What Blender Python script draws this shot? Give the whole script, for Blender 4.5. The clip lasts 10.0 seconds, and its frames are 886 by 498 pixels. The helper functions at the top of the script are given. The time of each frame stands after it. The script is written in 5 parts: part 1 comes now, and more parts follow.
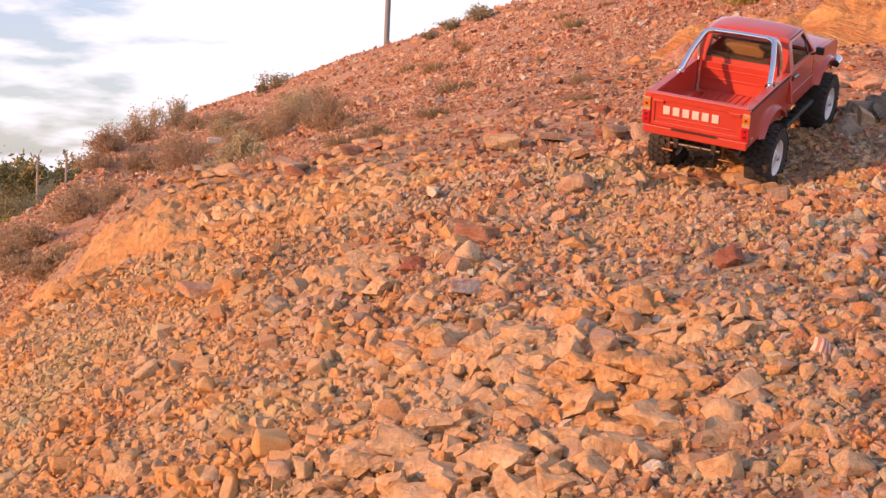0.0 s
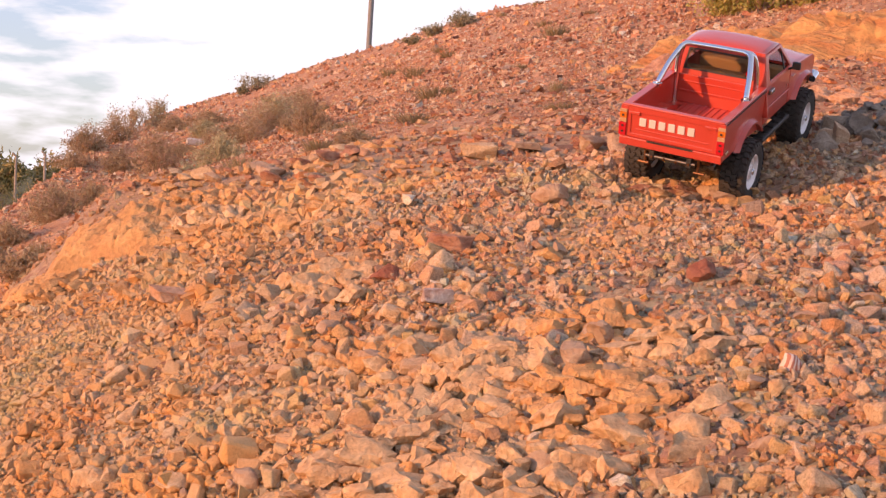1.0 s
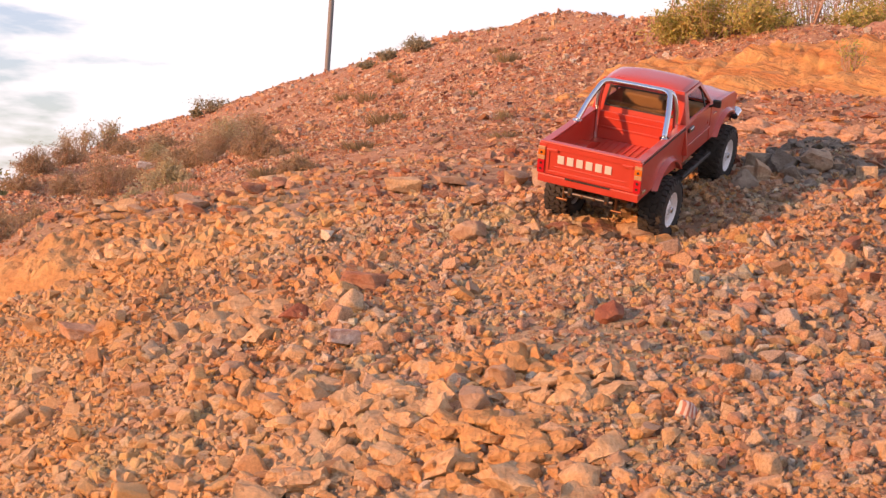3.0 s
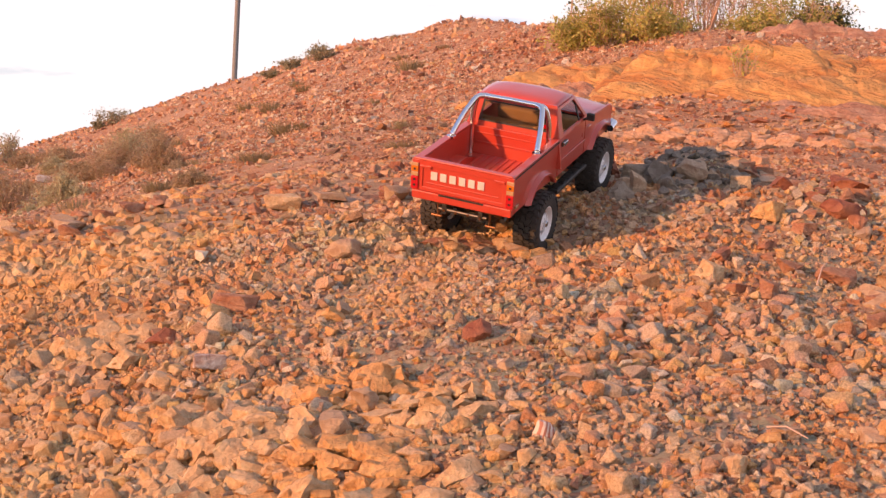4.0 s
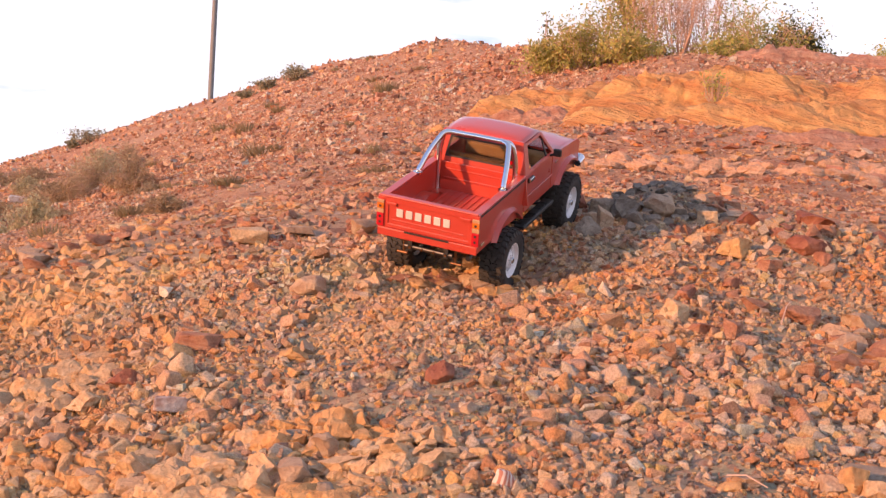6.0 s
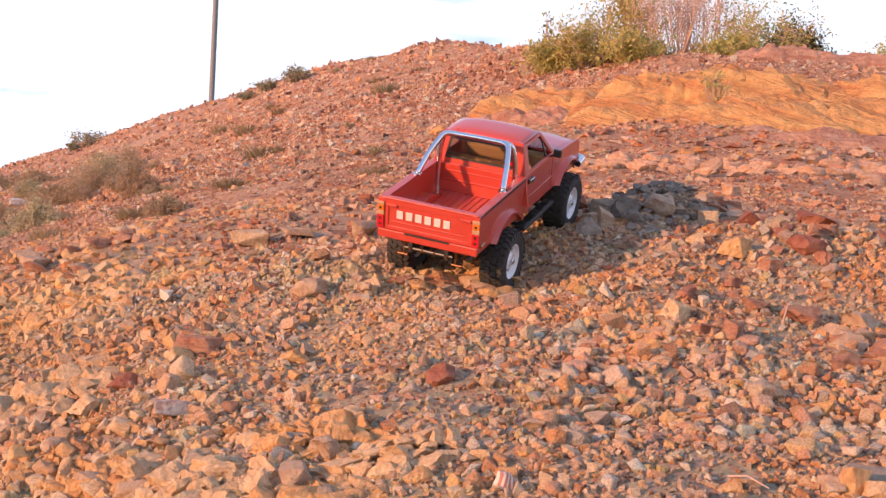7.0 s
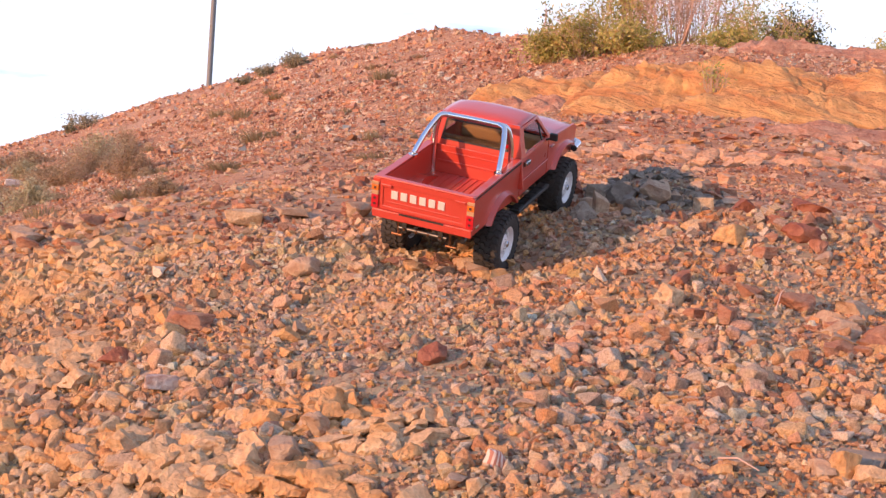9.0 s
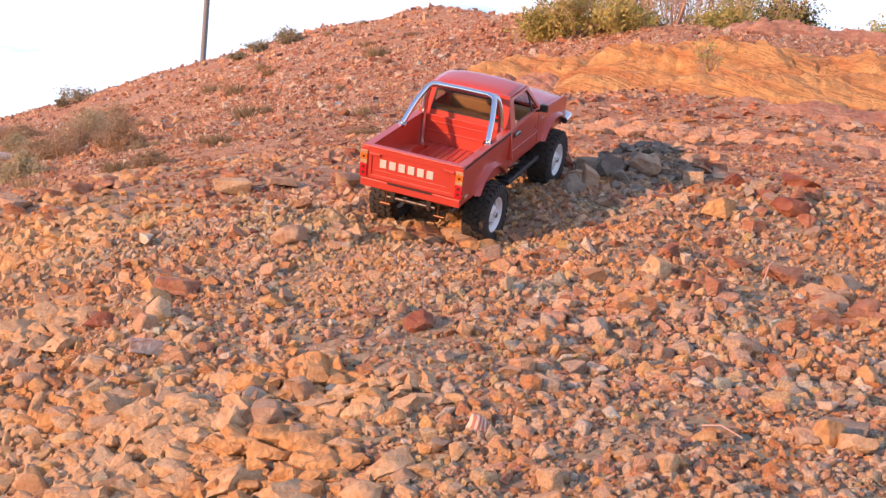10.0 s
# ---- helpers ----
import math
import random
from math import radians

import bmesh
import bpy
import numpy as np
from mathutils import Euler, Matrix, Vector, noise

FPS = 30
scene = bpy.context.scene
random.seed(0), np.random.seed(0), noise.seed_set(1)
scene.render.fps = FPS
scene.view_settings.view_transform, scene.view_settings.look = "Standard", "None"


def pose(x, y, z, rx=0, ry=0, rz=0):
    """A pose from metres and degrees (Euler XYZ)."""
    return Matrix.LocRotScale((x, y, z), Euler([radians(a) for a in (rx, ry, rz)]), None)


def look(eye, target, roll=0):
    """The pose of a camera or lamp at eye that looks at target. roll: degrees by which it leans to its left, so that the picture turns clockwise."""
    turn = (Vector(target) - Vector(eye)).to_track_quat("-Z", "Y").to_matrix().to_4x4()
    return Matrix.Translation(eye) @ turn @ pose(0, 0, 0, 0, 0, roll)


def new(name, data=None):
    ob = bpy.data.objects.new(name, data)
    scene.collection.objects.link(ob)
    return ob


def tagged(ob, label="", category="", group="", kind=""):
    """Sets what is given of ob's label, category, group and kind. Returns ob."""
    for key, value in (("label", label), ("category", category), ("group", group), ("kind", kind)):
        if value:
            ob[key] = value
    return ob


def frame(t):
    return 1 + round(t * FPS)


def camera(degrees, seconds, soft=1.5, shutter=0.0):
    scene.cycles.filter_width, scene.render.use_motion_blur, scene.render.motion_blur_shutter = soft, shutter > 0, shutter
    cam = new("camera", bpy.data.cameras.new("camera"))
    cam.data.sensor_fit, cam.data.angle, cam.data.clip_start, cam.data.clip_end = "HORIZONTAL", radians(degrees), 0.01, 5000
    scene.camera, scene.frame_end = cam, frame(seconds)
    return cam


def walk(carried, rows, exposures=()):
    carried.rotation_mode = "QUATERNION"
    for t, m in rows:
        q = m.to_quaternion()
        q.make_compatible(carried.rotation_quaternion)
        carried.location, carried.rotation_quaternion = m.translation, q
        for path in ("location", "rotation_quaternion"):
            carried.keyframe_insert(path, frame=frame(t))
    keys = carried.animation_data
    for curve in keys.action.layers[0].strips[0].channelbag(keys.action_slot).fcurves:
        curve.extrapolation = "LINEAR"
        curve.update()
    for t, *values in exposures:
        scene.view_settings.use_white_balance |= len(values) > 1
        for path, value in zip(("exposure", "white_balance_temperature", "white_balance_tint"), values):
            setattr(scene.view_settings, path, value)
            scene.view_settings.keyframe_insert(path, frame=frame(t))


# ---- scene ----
cam = camera(36.3, 10.0, soft=1.38)
PATH = [
    (0, (0.0004, -0.0001, 0.6001), (0.0003, 1.9974, 0.4997), 1.52),
    (0.5, (0.0059, 0.0043, 0.5998), (0.0243, 2.0021, 0.5072), 1.65),
    (1, (0.0076, 0.0027, 0.6058), (0.0381, 2.0003, 0.5136), 2.51),
    (1.5, (0.0116, 0.0013, 0.617), (0.0417, 1.9993, 0.5327), 2.97),
    (2, (0.0234, 0.0064, 0.6232), (0.0538, 2.0049, 0.5516), 2.87),
    (3.5, (0.1026, 0.0205, 0.6368), (0.2532, 2.0142, 0.588), 2.63),
    (4, (0.1293, 0.0214, 0.6495), (0.3459, 2.0092, 0.6078), 1.78),
    (4.5, (0.1345, 0.0205, 0.6647), (0.3829, 2.0047, 0.6296), 0.88),
    (5, (0.148, 0.0233, 0.6765), (0.4099, 2.0059, 0.6535), 1.62),
    (5.5, (0.1449, 0.0248, 0.6786), (0.3961, 2.0089, 0.6621), 2.02),
    (7, (0.1479, 0.0265, 0.6807), (0.3954, 2.0111, 0.6673), 1.61),
    (7.5, (0.1493, 0.0262, 0.6809), (0.3967, 2.0108, 0.6665), 1.61),
    (8, (0.1528, 0.0304, 0.6781), (0.401, 2.0149, 0.662), 1.68),
    (8.5, (0.1532, 0.0298, 0.6765), (0.4056, 2.0137, 0.6557), 2.18),
    (9, (0.1508, 0.0316, 0.6679), (0.4058, 2.015, 0.6395), 2.58),
    (9.5, (0.1576, 0.0357, 0.6611), (0.4163, 2.0186, 0.6232), 2.65),
    (10, (0.1594, 0.0357, 0.6525), (0.4263, 2.017, 0.5952), 3.22),
]
# seconds, stops, kelvin, tint
EXPOSURES = [(0, -0.35, 6880, 18.3), (2, -0.33, 6960, 17.3), (3.5, -0.34, 7260, 17.3), (5.0, -0.34, 7290, 17.8), (5.5, -0.29, 7000, 17.3), (7, -0.26, 6100, 11.5), (8, -0.23, 5940, 11), (10, -0.22, 5900, 10.5)]
walk(cam, [(t, look(eye, target, roll)) for t, eye, target, roll in PATH], EXPOSURES)

# ---- light: low evening sun from behind and to the left, bright hazy sky ----
SUN_ELEVATION, SUN_FROM = 14.0, 207.0   # degrees; SUN_FROM is counted from +x towards +y
SKY_STRENGTH, CLOUD, SUN_STRENGTH = 0.195, 7.0, 7.2

sun_data = bpy.data.lights.new("sun", "SUN")
sun_data.energy, sun_data.angle, sun_data.color = SUN_STRENGTH, radians(0.6), (1.0, 0.47, 0.20)
sun = new("sun", sun_data)
sun.matrix_world = pose(0, 0, 30, 90 - SUN_ELEVATION, 0, SUN_FROM + 90)

world = bpy.data.worlds.new("sky")
scene.world = world
world.use_nodes = True
wn, wl = world.node_tree.nodes, world.node_tree.links
wn.clear()
sky = wn.new("ShaderNodeTexSky")
sky.sky_type, sky.sun_disc = "NISHITA", False
sky.sun_elevation, sky.sun_rotation = radians(SUN_ELEVATION), radians(90 - SUN_FROM)
sky.dust_density, sky.air_density = 0.7, 1.3
where = wn.new("ShaderNodeTexCoord")
stretch = wn.new("ShaderNodeMapping")
stretch.inputs["Scale"].default_value = (2.6, 2.6, 11.0)
puffs = wn.new("ShaderNodeTexNoise")
puffs.inputs["Scale"].default_value, puffs.inputs["Detail"].default_value = 4.6, 7.0
cover = wn.new("ShaderNodeMapRange")
for key, value in (("From Min", 0.40), ("From Max", 0.53), ("To Min", 0.35), ("To Max", 1.0)):
    cover.inputs[key].default_value = value
veil = wn.new("ShaderNodeMix")
veil.data_type = "RGBA"
veil.inputs[7].default_value = (CLOUD * 0.97, CLOUD * 0.985, CLOUD * 1.06, 1)
back = wn.new("ShaderNodeBackground")
back.inputs["Strength"].default_value = SKY_STRENGTH
out = wn.new("ShaderNodeOutputWorld")
wl.new(where.outputs["Generated"], stretch.inputs["Vector"])
wl.new(stretch.outputs["Vector"], puffs.inputs["Vector"])
aloft = wn.new("ShaderNodeSeparateXYZ")
wl.new(where.outputs["Generated"], aloft.inputs[0])
# the cloud breaks up towards the west
breaking = wn.new("ShaderNodeMapRange")
for key, value in (("From Min", -0.20), ("From Max", -0.30), ("To Min", 0.15), ("To Max", -0.10)):
    breaking.inputs[key].default_value = value
wl.new(aloft.outputs["X"], breaking.inputs["Value"])
broken = wn.new("ShaderNodeMath")
wl.new(puffs.outputs["Fac"], broken.inputs[0])
wl.new(breaking.outputs["Result"], broken.inputs[1])
wl.new(broken.outputs[0], cover.inputs["Value"])
clear = wn.new("ShaderNodeMapRange")
for key, value in (("From Min", 0.16), ("From Max", 0.55), ("To Min", 1.0), ("To Max", 0.42)):
    clear.inputs[key].default_value = value
wl.new(aloft.outputs["Z"], clear.inputs["Value"])
haze = wn.new("ShaderNodeMath")
haze.operation = "MULTIPLY"
wl.new(cover.outputs["Result"], haze.inputs[0])
wl.new(clear.outputs["Result"], haze.inputs[1])
wl.new(haze.outputs[0], veil.inputs[0])
deep = wn.new("ShaderNodeMix")
deep.data_type, deep.blend_type = "RGBA", "MULTIPLY"
deep.inputs[0].default_value, deep.inputs[7].default_value = 1.0, (0.68, 0.90, 1.62, 1)
wl.new(sky.outputs["Color"], deep.inputs[6])
wl.new(deep.outputs[2], veil.inputs[6])
wl.new(veil.outputs[2], back.inputs["Color"])
wl.new(back.outputs["Background"], out.inputs["Surface"])


# ---- materials ----
def graph(name):
    m = bpy.data.materials.new(name)
    m.use_nodes = True
    return m, m.node_tree.nodes, m.node_tree.links, m.node_tree.nodes["Principled BSDF"]


def texnoise(nodes, links, vector, scale, detail=4.0, rough=0.6, warp=0.0):
    n = nodes.new("ShaderNodeTexNoise")
    n.inputs["Distortion"].default_value = warp
    n.inputs["Scale"].default_value, n.inputs["Detail"].default_value, n.inputs["Roughness"].default_value = scale, detail, rough
    links.new(vector, n.inputs["Vector"])
    return n.outputs["Fac"]


def ramp(nodes, links, value, stops, constant=False):
    r = nodes.new("ShaderNodeValToRGB")
    if constant:
        r.color_ramp.interpolation = "CONSTANT"
    while len(r.color_ramp.elements) < len(stops):
        r.color_ramp.elements.new(0.5)
    for e, (at, colour) in zip(r.color_ramp.elements, stops):
        e.position, e.color = at, (*colour, 1)
    links.new(value, r.inputs["Fac"])
    return r.outputs["Color"]


def mixed(nodes, links, factor, a, b, how="MIX"):
    m = nodes.new("ShaderNodeMix")
    m.data_type, m.blend_type = "RGBA", how
    for value, slot in ((factor, 0), (a, 6), (b, 7)):
        if isinstance(value, (int, float)):
            m.inputs[slot].default_value = value
        elif isinstance(value, tuple):
            m.inputs[slot].default_value = (*value, 1)
        else:
            links.new(value, m.inputs[slot])
    return m.outputs[2]


def maths(nodes, links, how, a, b=0.0):
    m = nodes.new("ShaderNodeMath")
    m.operation = how
    for value, slot in ((a, 0), (b, 1)):
        if isinstance(value, (int, float)):
            m.inputs[slot].default_value = value
        else:
            links.new(value, m.inputs[slot])
    return m.outputs[0]


def relief(nodes, links, shader, height, strength, distance):
    b = nodes.new("ShaderNodeBump")
    b.inputs["Strength"].default_value, b.inputs["Distance"].default_value = strength, distance
    links.new(height, b.inputs["Height"])
    links.new(b.outputs["Normal"], shader.inputs["Normal"])


def stone_material(name, stops, scale, banding=0.55, ochre=0.6):
    """Broken rock: each loose piece takes its own shade, with veins, dust and grain on it."""
    m, n, l, p = graph(name)
    place = n.new("ShaderNodeNewGeometry").outputs["Position"]
    island = n.new("ShaderNodeNewGeometry").outputs["Random Per Island"]
    own = n.new("ShaderNodeObjectInfo").outputs["Random"]
    pick = maths(n, l, "FRACT", maths(n, l, "ADD", island, own))
    colour = ramp(n, l, pick, stops)
    blotch = texnoise(n, l, place, scale * 1.6, 6, 0.7)
    colour = mixed(n, l, ramp(n, l, blotch, [(0.48, (0, 0, 0)), (0.72, (0.25, 0.25, 0.25))]), colour, (0.50, 0.37, 0.25))
    band = texnoise(n, l, place, scale * 3.2, 6, 0.75)
    colour = mixed(n, l, banding, colour, ramp(n, l, band, [(0.3, (0.30, 0.24, 0.2)), (0.52, (0.92, 0.88, 0.82)), (0.72, (1.35, 1.3, 1.2))]), "MULTIPLY")
    # beds of rust-red and of cream rock weather into the scree in broad drifts
    rust = ramp(n, l, texnoise(n, l, place, 1.9, 3), [(0.50, (0, 0, 0)), (0.66, (0.42, 0.42, 0.42))])
    colour = mixed(n, l, rust, colour, mixed(n, l, 1.0, colour, (1.0, 0.70, 0.56), "MULTIPLY"))
    across = n.new("ShaderNodeSeparateXYZ")
    l.new(place, across.inputs[0])
    leftward = n.new("ShaderNodeMapRange")
    for key, value in (("From Min", 0.45), ("From Max", -0.30), ("To Min", -0.05), ("To Max", 0.17)):
        leftward.inputs[key].default_value = value
    l.new(across.outputs["X"], leftward.inputs["Value"])
    cream = ramp(n, l, maths(n, l, "ADD", texnoise(n, l, place, 3.1, 3), leftward.outputs["Result"]), [(0.46, (0, 0, 0)), (0.68, (ochre, ochre, ochre))])
    colour = mixed(n, l, cream, colour, (0.72, 0.48, 0.23))
    # hand-wide pockets stained orange by iron or dulled by grey-green dust
    pocket = texnoise(n, l, place, 8.5, 4, 0.6)
    colour = mixed(n, l, ramp(n, l, pocket, [(0.50, (0, 0, 0)), (0.64, (0.8, 0.8, 0.8))]), colour, mixed(n, l, 1.0, colour, (1.10, 0.86, 0.58), "MULTIPLY"))
    colour = mixed(n, l, ramp(n, l, pocket, [(0.36, (0.8, 0.8, 0.8)), (0.48, (0, 0, 0))]), colour, mixed(n, l, 1.0, colour, (0.88, 1.04, 0.98), "MULTIPLY"))
    l.new(colour, p.inputs["Base Color"])
    p.inputs["Roughness"].default_value = 0.9
    p.inputs["Specular IOR Level"].default_value = 0.25
    relief(n, l, p, texnoise(n, l, place, scale * 2.5, 8, 0.75), 1.0, 0.4 / scale)
    return m


RUBBLE = [(at, tuple(min(0.8, c * k) for c, k in zip(colour, (1.16, 1.21, 1.11)))) for at, colour in [(0.0, (0.23, 0.14, 0.12)), (0.08, (0.40, 0.205, 0.135)), (0.16, (0.52, 0.29, 0.155)), (0.26, (0.56, 0.41, 0.32)), (0.36, (0.58, 0.37, 0.18)), (0.46, (0.57, 0.44, 0.36)),
          (0.56, (0.49, 0.255, 0.165)), (0.66, (0.61, 0.47, 0.385)), (0.74, (0.37, 0.32, 0.295)), (0.82, (0.53, 0.33, 0.265)), (0.90, (0.36, 0.19, 0.15)), (0.96, (0.70, 0.61, 0.56)), (1.0, (0.28, 0.24, 0.23))]]
GRIT = [(0.0, (0.326, 0.186, 0.135)), (0.25, (0.435, 0.339, 0.248)), (0.5, (0.478, 0.284, 0.203)), (0.7, (0.391, 0.339, 0.270)), (0.85, (0.587, 0.459, 0.372)), (1.0, (0.391, 0.202, 0.141))]
HILLSTONE = [(at, tuple(min(0.8, c * k) for c, k in zip(colour, (1.42, 1.62, 1.62)))) for at, colour in [(0.0, (0.149, 0.070, 0.061)), (0.18, (0.345, 0.153, 0.112)), (0.38, (0.494, 0.250, 0.177)), (0.55, (0.598, 0.385, 0.301)), (0.7, (0.391, 0.170, 0.118)), (0.84, (0.713, 0.543, 0.460)), (0.93, (0.552, 0.295, 0.142)), (1.0, (0.345, 0.283, 0.266))]]
UPPER = [(at, tuple(min(0.8, c * k) for c, k in zip(colour, (1.24, 1.33, 1.34)))) for at, colour in [(0.0, (0.156, 0.071, 0.061)), (0.16, (0.354, 0.149, 0.101)), (0.34, (0.479, 0.238, 0.151)), (0.5, (0.521, 0.337, 0.247)), (0.62, (0.396, 0.169, 0.116)), (0.76, (0.605, 0.436, 0.353)), (0.88, (0.521, 0.277, 0.131)), (1.0, (0.323, 0.263, 0.238))]]
mat_rubble = stone_material("rubble_stone", RUBBLE, 105, 0.78)
mat_hillstone = stone_material("hill_stone", HILLSTONE, 12, ochre=0.12)
mat_upper = stone_material("brow_stone", UPPER, 40, ochre=0.4)
mat_grit = stone_material("grit_stone", GRIT, 90)


def rock_material(name, light, dark, scale, veins=0.3, bedding=1.4, warp=0.0, dip=0.0):
    m, n, l, p = graph(name)
    place = n.new("ShaderNodeTexCoord").outputs["Object"]
    stretch_ = n.new("ShaderNodeMapping")
    stretch_.inputs["Scale"].default_value = (1, 1, bedding)
    lean_ = n.new("ShaderNodeMapping")
    lean_.inputs["Rotation"].default_value = (0, radians(dip), 0)
    l.new(place, lean_.inputs["Vector"])
    l.new(lean_.outputs["Vector"], stretch_.inputs["Vector"])
    layer = texnoise(n, l, stretch_.outputs["Vector"], scale, 8, 0.62, warp)
    colour = mixed(n, l, ramp(n, l, layer, [(0.36, (0, 0, 0)), (0.62, (1, 1, 1))]), dark, light)
    fine = texnoise(n, l, place, scale * 7, 6, 0.7)
    colour = mixed(n, l, veins, colour, ramp(n, l, fine, [(0.3, (0.4, 0.36, 0.33)), (0.6, (1.1, 1.08, 1.05))]), "MULTIPLY")
    l.new(colour, p.inputs["Base Color"])
    p.inputs["Roughness"].default_value = 0.88
    p.inputs["Specular IOR Level"].default_value = 0.25
    relief(n, l, p, maths(n, l, "ADD", layer, maths(n, l, "MULTIPLY", fine, 0.4)), 0.7, 0.6 / scale)
    return m


mat_pale = rock_material("pale_rock", (0.74, 0.555, 0.34), (0.60, 0.37, 0.195), 30, 0.5)
mat_tan = rock_material("tan_rock", (0.56, 0.42, 0.29), (0.44, 0.28, 0.18), 30)
mat_red = rock_material("red_rock", (0.40, 0.17, 0.10), (0.25, 0.085, 0.06), 25)
mat_grey = rock_material("grey_rock", (0.40, 0.335, 0.26), (0.27, 0.21, 0.16), 30)
mat_ochre = rock_material("ochre_sandstone", (0.83, 0.495, 0.20), (0.58, 0.25, 0.098), 2.6, 0.5, 4.5, 0.9, -16)
mat_redslab = rock_material("red_slab_rock", (0.55, 0.31, 0.19), (0.38, 0.165, 0.10), 18, 0.5, 4.0, 0.5)
mat_shelf = rock_material("pink_bedrock", (0.62, 0.38, 0.26), (0.44, 0.20, 0.13), 9.0, 0.6, 3.0, 0.8)
mat_ledge = rock_material("pale_sandstone", (0.74, 0.50, 0.33), (0.60, 0.32, 0.19), 9.0, 0.5, 3.0, 0.6)


def soil_material():
    """Olive dust low down among the rubble, turning to rust-red earth up the hill."""
    m, n, l, p = graph("stony_soil")
    place = n.new("ShaderNodeTexCoord").outputs["Object"]
    apart = n.new("ShaderNodeSeparateXYZ")
    l.new(place, apart.inputs[0])
    wide = texnoise(n, l, place, 1.1, 5)
    patch = texnoise(n, l, place, 7.0, 6)
    fine = texnoise(n, l, place, 70.0, 8, 0.75)
    low = mixed(n, l, ramp(n, l, patch, [(0.40, (0, 0, 0)), (0.60, (1, 1, 1))]), (0.36, 0.335, 0.225), (0.45, 0.355, 0.24))
    high = mixed(n, l, ramp(n, l, patch, [(0.38, (0, 0, 0)), (0.62, (1, 1, 1))]), (0.37, 0.175, 0.093), (0.54, 0.315, 0.18))
    high = mixed(n, l, ramp(n, l, wide, [(0.50, (0, 0, 0)), (0.66, (1, 1, 1))]), high, (0.48, 0.32, 0.21))
    far = maths(n, l, "ADD", apart.outputs["Y"], maths(n, l, "MULTIPLY", wide, 2.4))
    colour = mixed(n, l, ramp(n, l, maths(n, l, "MULTIPLY", far, 0.1), [(0.30, (0, 0, 0)), (0.46, (1, 1, 1))]), low, high)
    about = n.new("ShaderNodeMapping")
    about.vector_type = "TEXTURE"
    about.inputs["Location"].default_value, about.inputs["Rotation"].default_value, about.inputs["Scale"].default_value = (2.42, 6.88, 1.3), (0, 0, radians(-43.8)), (1.75, 0.80, 50)
    l.new(place, about.inputs["Vector"])
    span = n.new("ShaderNodeVectorMath")
    span.operation = "LENGTH"
    l.new(about.outputs["Vector"], span.inputs[0])
    bare = maths(n, l, "ADD", span.outputs["Value"], maths(n, l, "MULTIPLY", maths(n, l, "SUBTRACT", texnoise(n, l, place, 2.2, 5), 0.5), 1.6))
    flow = n.new("ShaderNodeMapping")
    flow.inputs["Rotation"].default_value, flow.inputs["Scale"].default_value = (0, 0, radians(43.8)), (0.8, 2.0, 6.0)
    l.new(place, flow.inputs["Vector"])
    strata = texnoise(n, l, flow.outputs["Vector"], 2.2, 8, 0.65)
    sand = ramp(n, l, strata, [(0.30, (0.42, 0.17, 0.07)), (0.45, (0.58, 0.29, 0.10)), (0.58, (0.66, 0.38, 0.15)), (0.72, (0.52, 0.25, 0.14))])
    colour = mixed(n, l, ramp(n, l, bare, [(0.82, (1, 1, 1)), (1.02, (0, 0, 0))]), colour, sand)
    # small chips of stone lie in the earth
    for size_, dull in ((150.0, 0.55), (44.0, 0.65), (15.0, 0.7)):
        chips = n.new("ShaderNodeTexVoronoi")
        chips.inputs["Scale"].default_value = size_
        l.new(place, chips.inputs["Vector"])
        hue = n.new("ShaderNodeSeparateXYZ")
        l.new(chips.outputs["Color"], hue.inputs[0])
        here = maths(n, l, "MULTIPLY", maths(n, l, "LESS_THAN", chips.outputs["Distance"], 0.42), maths(n, l, "GREATER_THAN", hue.outputs["Y"], 0.45))
        colour = mixed(n, l, maths(n, l, "MULTIPLY", here, dull), colour, ramp(n, l, hue.outputs["X"], [(0.0, (0.16, 0.08, 0.065)), (0.3, (0.40, 0.21, 0.14)), (0.6, (0.52, 0.37, 0.27)), (0.8, (0.34, 0.17, 0.11)), (1.0, (0.60, 0.48, 0.38))]))
    green = ramp(n, l, maths(n, l, "MULTIPLY", apart.outputs["Y"], 0.01), [(0.28, (0, 0, 0)), (0.45, (1, 1, 1))])
    colour = mixed(n, l, green, colour, mixed(n, l, wide, (0.10, 0.11, 0.045), (0.16, 0.15, 0.07)))
    colour = mixed(n, l, 0.5, colour, ramp(n, l, fine, [(0.3, (0.35, 0.32, 0.30)), (0.62, (1.25, 1.2, 1.15))]), "MULTIPLY")
    l.new(colour, p.inputs["Base Color"])
    p.inputs["Roughness"].default_value = 0.95
    p.inputs["Specular IOR Level"].default_value = 0.2
    relief(n, l, p, maths(n, l, "ADD", fine, maths(n, l, "MULTIPLY", patch, 1.5)), 0.8, 0.012)
    return m


mat_soil = soil_material()


